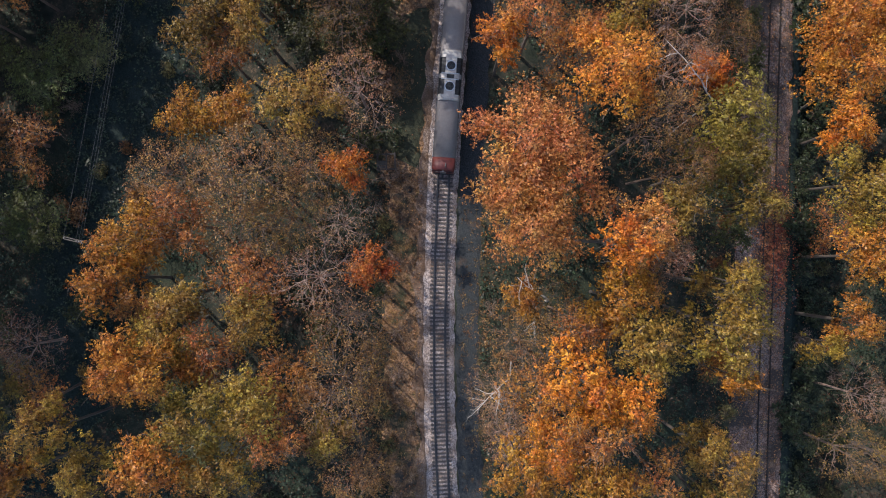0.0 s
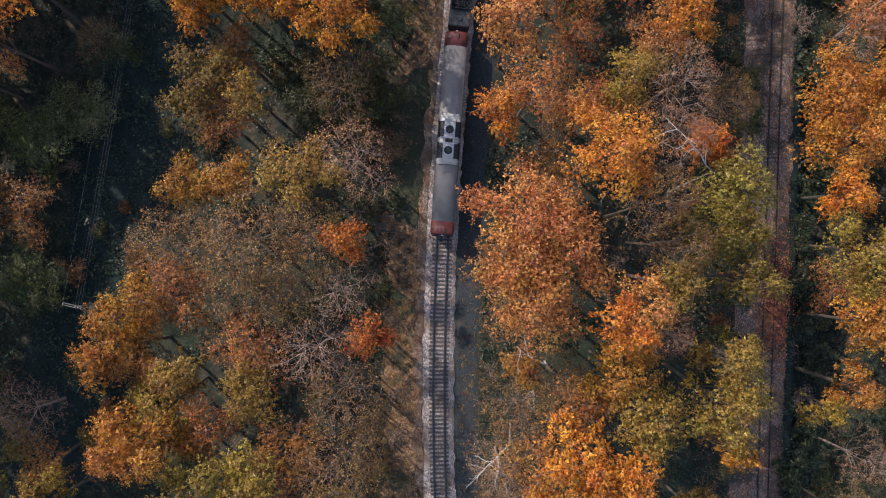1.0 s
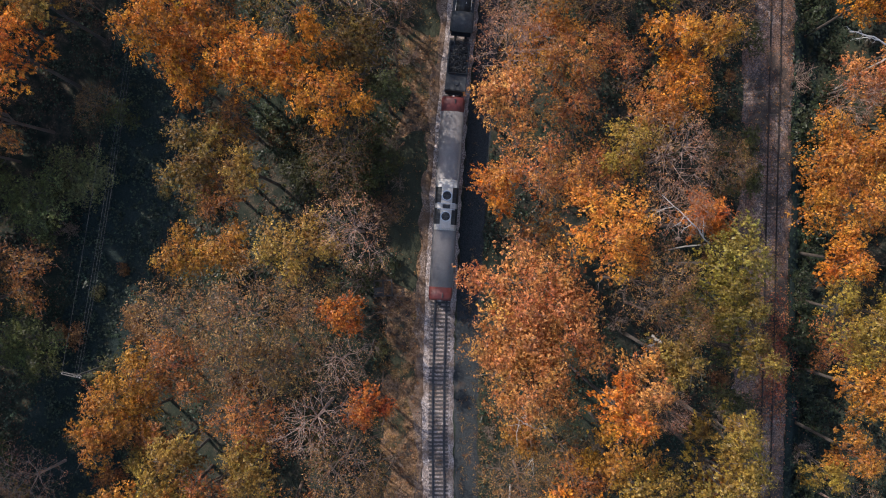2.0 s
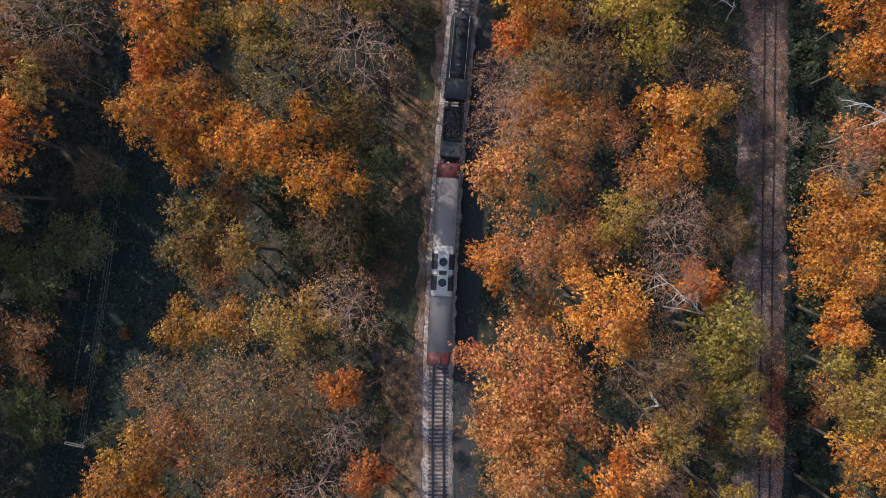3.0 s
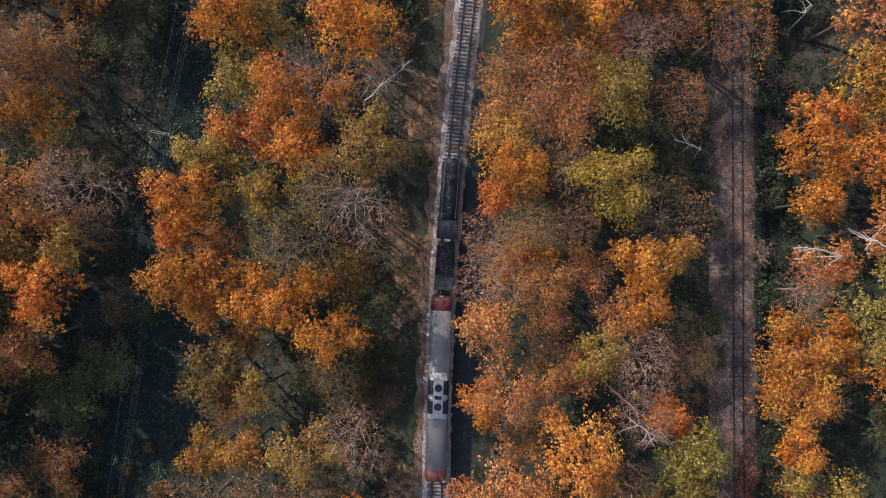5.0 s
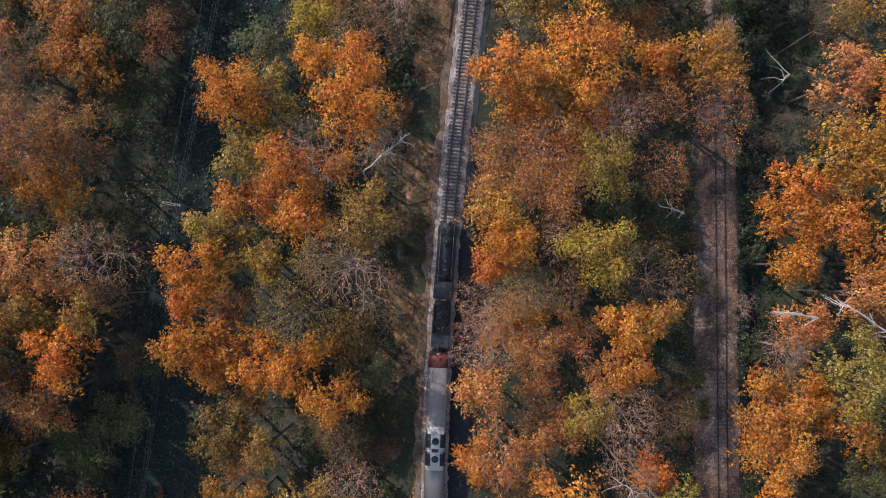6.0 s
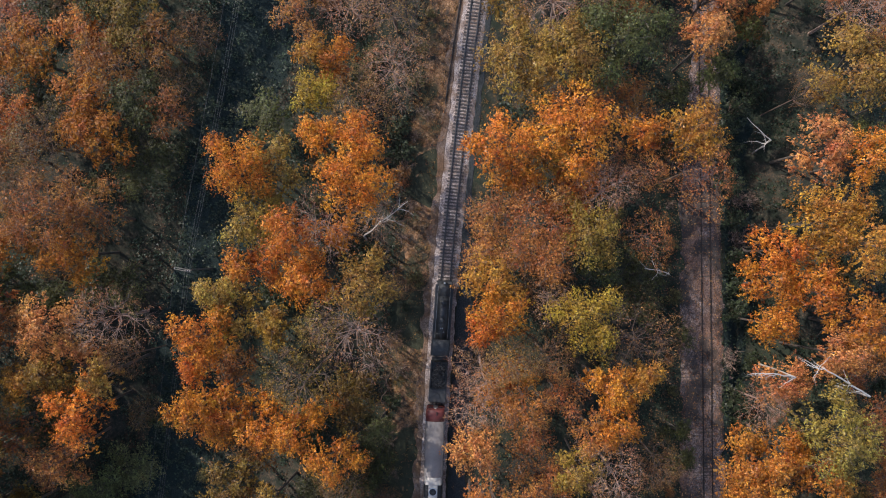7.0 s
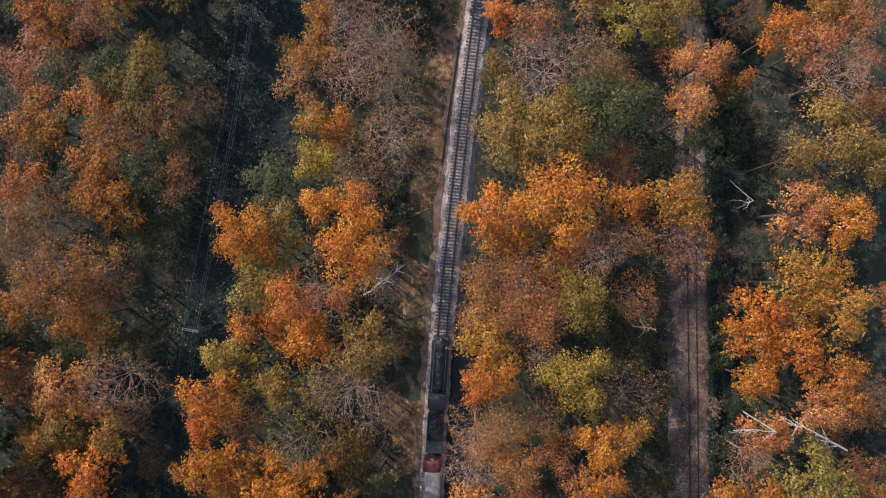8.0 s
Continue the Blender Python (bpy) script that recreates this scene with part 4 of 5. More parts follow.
tree("W", 8.7, -17.4, 9.7, 3.7)
tree("N", 16.0, -24.9, 3.2, 4.4)
tree("Y", 34.4, -13.1, 22.3, 2.6)
tree("Y", 50.2, 27.6, 17.0, 6.0, -4.6, tint=1.35)
tree("Y", 50.4, 21.8, 16.5, 5.6, -4.4, tint=1.35)
tree("O", 51.2, 16.6, 16.6, 3.2, -3.4)
tree("V", 51.8, 9.8, 18.2, 5.5, -2.8, tint=1.05)
tree("Y", 51.8, -0.1, 17.1, 4.5, -2.2, tint=1.25)
tree("Y", 52.3, -8.3, 12.7, 3.4, -1.4)
tree("V", 50.7, -11.3, 10.6, 2.5, -2.9)
tree("W", 56.8, -18.6, 5.8, 3.7)
tree("V", 31.3, -22.2, 15.5, 3.1)
tree("W", 10.1, -22.4, 9.4, 3.7)
tree("B", -6.8, -12.2, 11.7, 2.3)
tree("G", 56.6, -25.9, -7.2, 3.4)
tree("N", 56.6, 4.4, -0.5, 3.9)
tree("W", -44.0, 54.4, 18.7, 5.5)
tree("G", -43.3, 57.8, 9.0, 3.6)
tree("V", -44.4, 47.0, 19.4, 3.2)
tree("B", -41.4, 48.4, 17.4, 2.6)
tree("O", -48.2, 40.7, 20.6, 4.7, tint=1.25)
tree("N", -52.3, 34.6, 17.0, 4.0, tint=1.25)
tree("O", -24.2, 61.1, 14.6, 3.2)
tree("V", -27.0, 57.2, 18.5, 3.5)
tree("O", -20.0, 62.0, 7.0, 4.4)
tree("O", -28.3, 51.7, 23.8, 4.4)
tree("V", -24.5, 53.9, 18.4, 4.0)
tree("L", -19.0, 51.8, 17.6, 3.4)
tree("W", -7.8, 50.8, 17.3, 6.4)
tree("V", -12.4, 52.3, 20.6, 3.5)
tree("V", -5.2, 58.0, 20.0, 4.7)
tree("B", -1.9, 56.9, 12.8, 2.3)
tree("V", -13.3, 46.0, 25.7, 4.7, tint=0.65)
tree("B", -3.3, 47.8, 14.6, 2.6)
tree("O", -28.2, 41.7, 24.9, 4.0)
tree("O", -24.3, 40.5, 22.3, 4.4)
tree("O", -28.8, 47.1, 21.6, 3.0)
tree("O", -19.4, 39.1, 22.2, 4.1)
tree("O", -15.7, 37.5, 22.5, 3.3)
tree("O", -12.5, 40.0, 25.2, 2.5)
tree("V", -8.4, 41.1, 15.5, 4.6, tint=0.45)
tree("O", -27.3, 37.7, 15.6, 3.3)
tree("O", -10.0, 33.9, 24.6, 3.9)
tree("G", -4.8, 36.2, 13.9, 2.8)
tree("O", 13.4, 52.6, 24.5, 3.6)
tree("N", 13.5, 61.5, 14.7, 4.9)
tree("N", 21.1, 60.3, 17.3, 4.8)
tree("R", 10.8, 49.6, 17.6, 2.9)
tree("L", 26.0, 50.8, 21.0, 5.4)
tree("W", 21.1, 54.1, 16.0, 3.2)
tree("B", 14.5, 47.2, 23.3, 3.4)
tree("W", 11.0, 44.8, 19.9, 3.9)
tree("B", 20.3, 46.3, 19.0, 3.8)
tree("O", 14.6, 42.2, 16.3, 4.4)
tree("W", 10.6, 39.4, 21.7, 4.2, tint=1.15)
tree("N", 17.2, 39.3, 20.2, 3.8, tint=1.2)
tree("O", 28.2, 42.0, 18.4, 3.5)
tree("Y", 35.2, 42.2, 17.1, 3.2)
tree("S", 9.2, 33.9, 22.2, 3.9, tint=1.12)
tree("N", 17.8, 34.8, 15.6, 4.1, tint=1.2)
tree("O", 30.8, 35.6, 17.5, 4.0, tint=1.15)
tree("N", 26.5, 35.1, 16.8, 3.6, tint=1.2)
# low trees in a gap, its shade put into their tint
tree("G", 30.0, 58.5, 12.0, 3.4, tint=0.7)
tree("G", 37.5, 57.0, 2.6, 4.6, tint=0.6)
tree("N", 37.4, 63.2, 14.0, 3.8)
tree("O", 56.7, 59.7, 13.9, 4.2)
tree("O", 56.8, 54.2, 12.5, 4.4)
tree("O", 55.5, 48.3, 11.7, 3.6, -0.1)
tree("S", 58.8, 39.8, 9.1, 4.1)
tree("W", 55.0, 35.7, 9.4, 3.7, -0.3)
# same gap, shade in the tint
tree("G", 36.0, 52.0, 7.5, 3.8, tint=0.7)
tree("N", 21.7, 26.1, 12.1, 4.2, tint=1.2)
tree("N", 22.1, 40.1, 15.8, 3.6, tint=1.2)
tree("G", -53.0, 24.3, 0.5, 4.8, tint=1.4)
tree("B", -5.4, 23.2, 2.7, 2.3)
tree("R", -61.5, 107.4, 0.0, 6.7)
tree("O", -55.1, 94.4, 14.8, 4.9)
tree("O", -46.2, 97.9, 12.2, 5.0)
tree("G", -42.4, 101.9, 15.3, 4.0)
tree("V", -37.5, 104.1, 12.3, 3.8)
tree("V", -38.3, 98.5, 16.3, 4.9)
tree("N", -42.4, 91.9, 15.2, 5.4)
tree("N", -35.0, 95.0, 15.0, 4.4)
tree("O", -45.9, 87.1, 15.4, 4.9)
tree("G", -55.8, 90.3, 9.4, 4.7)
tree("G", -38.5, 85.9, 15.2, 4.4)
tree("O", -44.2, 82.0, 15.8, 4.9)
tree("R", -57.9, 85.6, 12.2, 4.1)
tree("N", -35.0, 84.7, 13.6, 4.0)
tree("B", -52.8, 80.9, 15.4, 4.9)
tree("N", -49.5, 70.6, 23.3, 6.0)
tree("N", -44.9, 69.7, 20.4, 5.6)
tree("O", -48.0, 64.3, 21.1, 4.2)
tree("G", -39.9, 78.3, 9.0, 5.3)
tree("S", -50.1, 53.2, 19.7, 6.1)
tree("Y", -55.4, 45.9, 17.9, 4.3)
tree("V", -50.9, 46.4, 19.5, 3.4)
tree("O", -23.2, 75.7, 20.7, 5.2)
tree("G", -20.5, 83.6, 8.2, 4.2)
tree("V", -19.4, 74.3, 14.1, 5.0)
tree("V", -21.9, 67.8, 15.4, 4.4)
tree("Y", -11.9, 93.4, 13.7, 3.0)
tree("O", -9.4, 92.4, 11.5, 3.6)
tree("L", -11.3, 86.4, 14.2, 3.6)
tree("O", -11.4, 79.3, 20.1, 3.1)
tree("O", -6.0, 78.8, 20.8, 3.7)
tree("B", -5.7, 83.4, 16.1, 4.9)
tree("B", 0.0, 98.5, 11.2, 5.6)
tree("W", -6.3, 101.2, 8.8, 5.0)
tree("W", -0.4, 89.9, 10.6, 5.0)
tree("O", -5.6, 71.6, 25.1, 5.8)
tree("O", -8.0, 65.4, 14.5, 2.8)
tree("W", -11.0, 66.6, 20.5, 4.7)
tree("W", -4.0, 67.4, 10.5, 4.0)
tree("O", -15.4, 66.0, 22.1, 4.2)
tree("O", -14.1, 59.1, 14.6, 4.4)
tree("Y", -13.4, 104.5, 7.6, 4.2)
tree("B", 1.2, 102.3, 15.0, 4.0)
tree("V", 19.5, 90.4, 16.4, 6.8)
tree("V", 25.6, 90.2, 19.3, 5.8)
tree("G", 32.7, 90.7, 19.1, 7.2)
tree("W", 24.9, 98.3, 16.1, 6.4)
tree("B", 31.3, 98.6, 16.6, 4.4)
tree("S", 47.8, 98.6, 13.5, 5.3)
tree("S", 46.3, 91.0, 15.7, 3.4)
tree("N", 55.2, 95.5, 13.5, 2.4, -2.2)
tree("V", 68.6, 86.8, 14.1, 7.3)
tree("W", 69.0, 95.9, 16.7, 4.9)
tree("S", 63.4, 74.9, 13.8, 5.0)
tree("O", 68.1, 72.6, 17.2, 4.1)
tree("B", 62.4, 83.3, 12.4, 2.6)
tree("Y", 61.7, 63.4, 17.1, 6.3, tint=1.2)
tree("Y", 68.2, 59.7, 17.6, 5.0, tint=1.2)
tree("O", 61.4, 54.1, 14.5, 4.7)
tree("O", 67.3, 48.0, 14.2, 5.0)
tree("S", 63.3, 43.7, 16.5, 3.8)
tree("E", 62.9, 32.6, 20.0, 6.5, tint=1.15)
tree("O", 56.2, 30.5, 14.8, 4.2)
tree("O", 61.8, 25.0, 15.5, 4.8)
tree("Y", 43.4, 78.3, 18.5, 4.8)
tree("N", 43.2, 72.1, 16.1, 5.4)
tree("O", 35.8, 78.1, 17.5, 3.3)
tree("N", 36.0, 73.3, 15.8, 3.1)
tree("O", 25.5, 78.8, 21.0, 6.6)
tree("O", 16.2, 77.1, 20.5, 4.7)
tree("O", 16.7, 72.7, 12.1, 4.1)
tree("Y", 22.7, 75.9, 11.6, 4.6)
tree("O", 26.7, 70.8, 7.6, 4.8)
tree("W", 30.8, 69.5, 15.9, 4.4)
tree("N", 14.6, 66.0, 13.5, 6.0)
tree("N", 20.7, 64.2, 17.0, 6.4)
tree("V", 27.6, 63.2, 18.7, 5.3)
tree("Y", 13.9, 57.2, 17.2, 4.8)
tree("B", 35.5, 47.0, 9.7, 6.2)
tree("Y", -31.1, -22.5, 22.0, 4.8)
tree("V", -23.6, -23.7, 20.0, 3.8)
tree("B", -9.1, -26.0, 15.0, 4.1)
tree("B", -6.5, -25.9, 12.0, 2.3)
tree("Y", 10.4, -25.1, 18.0, 4.3)
tree("O", 14.4, -22.1, 20.0, 3.8)
tree("Y", 19.8, -25.2, 20.0, 4.2)
tree("N", 26.6, -25.2, 18.0, 3.2)
tree("V", 35.3, -25.9, 18.0, 3.9)
tree("B", 52.8, -25.2, 12.0, 4.0, -0.3)
tree("V", -41.5, -25.2, 15.0, 3.7)
tree("Y", -47.8, -26.1, 14.0, 3.4)
tree("V", 16.0, 100.1, 12.0, 2.3, -0.7)
tree("O", -53.4, 110.6, 14.0, 4.4)
tree("N", -45.6, 110.6, 14.0, 4.4)
# next three, out of view, are added or raised to shade the clearing
tree("Y", -38.8, 112.0, 21.0, 4.8)
tree("V", -33.2, 115.6, 22.0, 5.0)
tree("V", -27.6, 119.5, 22.0, 5.0)
tree("W", -5.2, 109.0, 14.0, 4.4)
tree("W", -1.2, 105.2, 13.0, 5.9)
tree("Y", -11.0, 110.2, 10.0, 3.1)
tree("O", 18.0, 108.0, 12.0, 3.0, -0.0)
tree("N", 23.6, 106.8, 15.0, 3.9)
tree("V", 37.1, 106.5, 15.0, 4.4)
tree("V", 44.1, 106.0, 14.0, 3.9)
tree("B", 58.8, 107.3, 8.0, 3.1)
tree("O", 61.0, 103.8, 13.0, 3.8)
tree("S", 66.4, 101.6, 14.0, 4.2)
tree("N", 72.7, 103.7, 14.0, 4.4)
tree("Y", 68.8, 106.4, 13.0, 3.8)
tree("G", 54.6, 93.6, 10.0, 2.4, -2.7)
tree("G", 49.9, 87.4, 9.0, 3.4, 3.6, tint=1.3)
tree("N", -58.1, 79.5, 14.0, 4.3)
tree("B", -57.4, 73.6, 14.0, 4.3)
tree("O", -58.8, 67.0, 15.0, 4.3)
tree("G", -61.3, 59.5, 10.0, 4.0)
tree("N", -59.6, 53.5, 14.0, 3.8)
tree("N", -60.1, 37.0, 15.0, 4.7)


# ---- slender bare trees on the bank ----
def pole_tree(seed, R, H):
    """A thin leafless stem with a few rising side branches near its top."""
    rng = np.random.default_rng(seed)
    root = thing("bare_sapling", Matrix(), "sapling", "tree", "bare saplings on the bank")
    tw = Twigs()
    p, joint, r = np.array([0, 0, -0.5]), None, 0.115
    for k in range(6):
        q = np.array([0, 0, H * (k + 1) / 6]) + rng.normal(0, 0.07, 3)
        joint = tw.add(p, q, r, r * 0.82, 6, joint)
        p, r = q, r * 0.82
        if k < 2:
            continue
        for side in range(3):
            ang = rng.uniform(0, 6.28)
            d = np.array([math.cos(ang), math.sin(ang), rng.uniform(0.6, 1.3)])
            e = q + d * R * rng.uniform(0.5, 0.9)
            end = tw.add(q, e, r * 0.5, r * 0.25, 3, joint)
            for twig in range(4):
                s = q + (e - q) * rng.uniform(0.4, 1.0)
                tw.add(s, s + (d + rng.normal(0, 0.5, 3)) * R * 0.4, 0.016, 0.0, 3, end)
    mesh_object("trunk", tw.v, tw.f, BARK, root)
    return root


POLE_TREES = [[pole_tree(210 + k, 1.5, 11.0), False] for k in range(3)]
stand = random.Random(5)
for y0, y1, count in ((-19, 14, 15), (35, 46, 8), (55, 70, 10), (80, 98, 9)):
    for k in range(count):
        y = y0 + (y1 - y0) * (k + 0.5) / count + stand.uniform(-0.7, 0.7)
        x = float(track_x(y)) - stand.uniform(6.8, 10.5)
        y += 4.0
        entry = POLE_TREES[k % 3]
        grow = stand.uniform(0.75, 1.25)
        m = pose(x, y, float(ground_z(x, y)), stand.uniform(-4, 4), stand.uniform(-4, 4), stand.uniform(0, 360)) @ Matrix.Diagonal((1, 1, grow, 1))
        ob = copy_thing(entry[0], m @ Matrix.Diagonal((1, 1, 1 / entry[0].scale[2], 1))) if entry[1] else entry[0]
        if not entry[1]:
            ob.matrix_basis, entry[1] = m, True
        tagged(ob, "slender leafless sapling with grey stem on the leafy bank", "tree", "bare saplings on the bank")


# ---- dead trees and fallen limbs ----
def dead_tree(root_at, points, r0, forks, seed, label):
    """A pale barkless stem through the given points, with forked side limbs near its end."""
    rng = np.random.default_rng(seed)
    x, y = root_at
    z0 = float(ground_z(x, y))
    ob = thing("dead_tree", pose(x, y, z0), label, "dead tree", "dead trees")
    pts = [np.array([0, 0, -0.4])] + [np.array(p) - np.array([x, y, z0]) for p in points]
    tw = Twigs()
    fine = []
    for a, b in zip(pts, pts[1:]):
        for k in range(4):
            fine.append(a + (b - a) * k / 4 + (rng.normal(0, 0.09, 3) if k else 0))
    fine.append(pts[-1])
    n = len(fine)
    for k in range(n - 1):
        tw.add(fine[k], fine[k + 1], r0 * (1 - 0.8 * k / n), r0 * (1 - 0.8 * (k + 1) / n), 7)
    mesh_object("stem", tw.v, tw.f, DEAD_WOOD, ob)
    axis = fine[-1] - fine[n // 2]
    axis /= np.linalg.norm(axis)
    for k in range(forks):
        lw = Twigs()
        i = int(rng.uniform(0.35, 0.98) * (n - 1))
        d = axis + rng.normal(0, 0.55, 3)
        p, r = fine[i], r0 * (0.75 - 0.5 * i / n)
        for j in range(4):
            d = d / np.linalg.norm(d) + rng.normal(0, 0.25, 3)
            q = p + d / np.linalg.norm(d) * rng.uniform(0.5, 0.95)
            lw.add(p, q, r, r * 0.7, 5)
            for side in range(2):
                s = d + rng.normal(0, 0.7, 3)
                lw.add(q, q + s / np.linalg.norm(s) * rng.uniform(0.4, 1.0), r * 0.4, 0.0, 3)
            p, r = q, r * 0.7
        mesh_object("limb", lw.v, lw.f, DEAD_WOOD, ob)


DEAD_WOOD = mottled("bleached_dead_wood", (0.36, 0.31, 0.27), (0.66, 0.6, 0.54), 1.2, 0.85, fine=9.0, relief=0.5)
dead_tree((70.5, 36.5), [(68.3, 37.7, 10.0), (61.0, 42.1, 14.0), (58.2, 43.5, 15.0)], 0.2, 9, 1, "pale dead tree leaning through orange crowns")
dead_tree((59.5, 40.2), [(57.5, 41.0, 10.0), (53.0, 42.2, 12.5), (49.6, 42.5, 13.5)], 0.15, 6, 2, "bleached dead tree leaning over the old track")
dead_tree((-6.8, 64.5), [(-6.0, 65.2, 6.5), (-2.5, 67.5, 8.5), (1.0, 69.8, 9.5)], 0.16, 8, 3, "grey dead tree with curled bare limbs beside the line")
dead_tree((15.6, -6.0), [(14.7, -5.4, 7.0), (12.0, -3.8, 9.5), (10.4, -2.5, 10.5)], 0.15, 4, 4, "pale broken dead tree among autumn crowns")
dead_tree((13.0, -4.2), [(12.9, -6.0, 8.0), (12.7, -8.6, 9.5)], 0.12, 7, 5, "forked dead tree with bleached twigs")
dead_tree((10.8, -14.2), [(9.7, -14.8, 8.5), (7.6, -16.6, 9.5), (5.9, -18.4, 9.0)], 0.14, 8, 6, "grey dead tree reaching over the line's edge")
dead_tree((31.5, 5.2), [(29.9, 5.3, 4.8), (26.9, 5.3, 6.2)], 0.22, 1, 7, "pale leaning birch trunk in a dark gap")
dead_tree((43.2, 56.4), [(41.5, 56.9, 3.0), (36.9, 58.1, 6.0)], 0.13, 6, 8, "bleached fallen tree with forked branches")
dead_tree((33.8, 17.2), [(32.4, 18.0, 15.0), (28.0, 21.0, 19.5), (25.3, 23.2, 20.5)], 0.11, 6, 9, "tall dead tree with long pale limbs")
dead_tree((60.8, 76.8), [(59.6, 77.6, 0.5), (54.7, 81.0, 3.5)], 0.14, 3, 10, "pale fallen trunk in the shaded strip")


# ---- understorey ----
def in_clearing(x, y, margin=0.0):
    """Open strips: the main line, the old line and the power-line clearing."""
    d = x - float(track_x(y))
    line = -32.4 + 0.246 * (y - 61)
    return -5.5 - margin < d < 4.2 + margin or abs(x - float(old_track_x(y))) < 4.6 + margin or abs(x - line) < (7.5 if y < 25 else 6.0) + margin


def covered(x, y, share):
    return any((x - a) ** 2 + (y - b) ** 2 < (share * r) ** 2 for a, b, r in TREES)


# tall wood added out of view beyond the power-line clearing, to shade it
for k, y in enumerate(range(-34, 68, 6)):
    high = 8.0 if y < 50 else 4.0
    # lower here to let sun through
    if 18 < y < 36:
        high = -10.0
    tree("VGVN"[k % 4], -64.5 - 2.0 * (k % 3), float(y), 24.0 + high + 2.0 * (k % 3), 6.0, far=True)
    tree("GV"[k // 2 % 2], -74.0 - 2.0 * (k % 3), float(y) + 3.0, 21.0 + high, 5.8, far=True)

# the wood goes on to the north
for k in range(13):
    x = -78.0 + 12.0 * k
    if abs(x - 18.0) > 4.0:
        tree("NOVBG"[k % 5], x, 121.0 + 3.0 * (k % 3), 17.0 + 1.5 * (k % 4), 5.6, far=True)
    if x < -15:
        tree("VNO"[k % 3], x + 5.0, 131.0 + 2.0 * (k % 2), 18.0, 5.6, far=True)

# dark glades that stay open between the crowns: x, y, radius
GLADES = ((-33.5, 24.5, 4.5), (-36.0, 32.0, 5.5), (-37.0, 16.0, 5.0), (-21.0, 22.6, 3.5), (-32.0, 39.5, 4.0), (38.4, 21.3, 2.5))


def in_glade(x, y):
    return any((x - a) ** 2 + (y - b) ** 2 < r * r for a, b, r in GLADES)


fill = random.Random(77)
filled = 0
for k in range(4000):
    x, y = fill.uniform(-70, 80), fill.uniform(-44, 118)
    r = fill.uniform(3.2, 4.4)
    d = x - float(track_x(y))
    if in_clearing(x, y, 1.0) or -17.0 - r < d < 4.5 + r or -7.5 - 0.8 * r < x - float(old_track_x(y)) < 8.0 + r or covered(x, y, 0.9) or (x < -34 and y < 36) or filled >= 78:
        continue
    # western fillers are greener and darker, the shade there put into their colour
    west = x < -26
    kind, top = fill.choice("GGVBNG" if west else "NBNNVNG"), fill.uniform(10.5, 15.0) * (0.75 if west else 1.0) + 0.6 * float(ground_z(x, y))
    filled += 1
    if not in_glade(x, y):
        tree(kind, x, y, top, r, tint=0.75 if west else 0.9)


# young wood on the lower ground west of the clearing
for k, (x, y) in enumerate([(-58.5, 37.0), (-57.0, 30.5), (-60.5, 25.0), (-55.5, 41.5), (-61.0, 44.0), (-58.0, 12.0), (-59.5, 3.0)]):
    tree("GNVG"[k % 4], x, y, 6.0 + 1.5 * (k % 3), 3.2 + 0.4 * (k % 2), tint=0.85)
# saplings in the shaded clearing, part of that shade put into their tint
for k in range(400):
    x, y = fill.uniform(-62, -30), fill.uniform(-38, 52)
    line = -32.4 + 0.246 * (y - 61)
    if covered(x, y, 0.9) or abs(x - line) < 2.0 or filled >= 110:
        continue
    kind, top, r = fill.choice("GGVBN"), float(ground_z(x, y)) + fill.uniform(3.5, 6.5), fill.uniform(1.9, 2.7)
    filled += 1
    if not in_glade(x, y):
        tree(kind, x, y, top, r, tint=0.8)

# low undergrowth on the shaded bank and along the old line, shade put into its tint
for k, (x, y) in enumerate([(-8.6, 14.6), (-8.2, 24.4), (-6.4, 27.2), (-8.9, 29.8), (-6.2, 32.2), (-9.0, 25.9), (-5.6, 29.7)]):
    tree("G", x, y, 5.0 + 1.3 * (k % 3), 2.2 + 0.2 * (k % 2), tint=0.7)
# row of low trees added to throw shade onto the old track
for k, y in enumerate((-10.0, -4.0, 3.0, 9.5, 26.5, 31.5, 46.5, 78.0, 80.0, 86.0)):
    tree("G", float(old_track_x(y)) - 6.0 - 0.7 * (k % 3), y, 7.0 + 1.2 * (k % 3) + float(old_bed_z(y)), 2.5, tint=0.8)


def shrub_model(seed, leaves, bare):
    rng = np.random.default_rng(seed)
    root = thing("shrub", Matrix(), "shrub", "shrub", "woodland shrubs")
    tw = Twigs()
    tips = []
    for k in range(18):
        ang = rng.uniform(0, 6.28)
        tip = np.array([math.cos(ang) * rng.uniform(0.2, 1.3), math.sin(ang) * rng.uniform(0.2, 1.3), rng.uniform(0.8, 2.2)])
        tw.add(np.array([0.1 * math.cos(ang), 0.1 * math.sin(ang), -0.2]), tip * 0.6, 0.032, 0.022, 3)
        tw.add(tip * 0.6, tip, 0.022, 0.012, 3)
        for j in range(8 if bare else 2):
            q = tip * rng.uniform(0.6, 1.0)
            tw.add(q, q + rng.normal(0, 0.35, 3) + np.array([0, 0, 0.2]), 0.014, 0.0, 3)
        tips.append(tip)
    mesh_object("stem", tw.v, tw.f, PALE_BARK if bare else BARK, root)
    tips = np.array(tips)
    v, f = crown_leaves(rng, tips, np.tile(np.array([0.0, 0.1, 1.0]), (18, 1)), np.full(18, 0.5), leaves, 0.1, 0.14, 0.0 if bare else 0.12)
    mesh_object("foliage", v.tolist(), f.tolist(), LEAF, root)
    return root


SHRUBS = [[shrub_model(300 + k, (620, 560, 160)[k], k == 2), False] for k in range(3)]
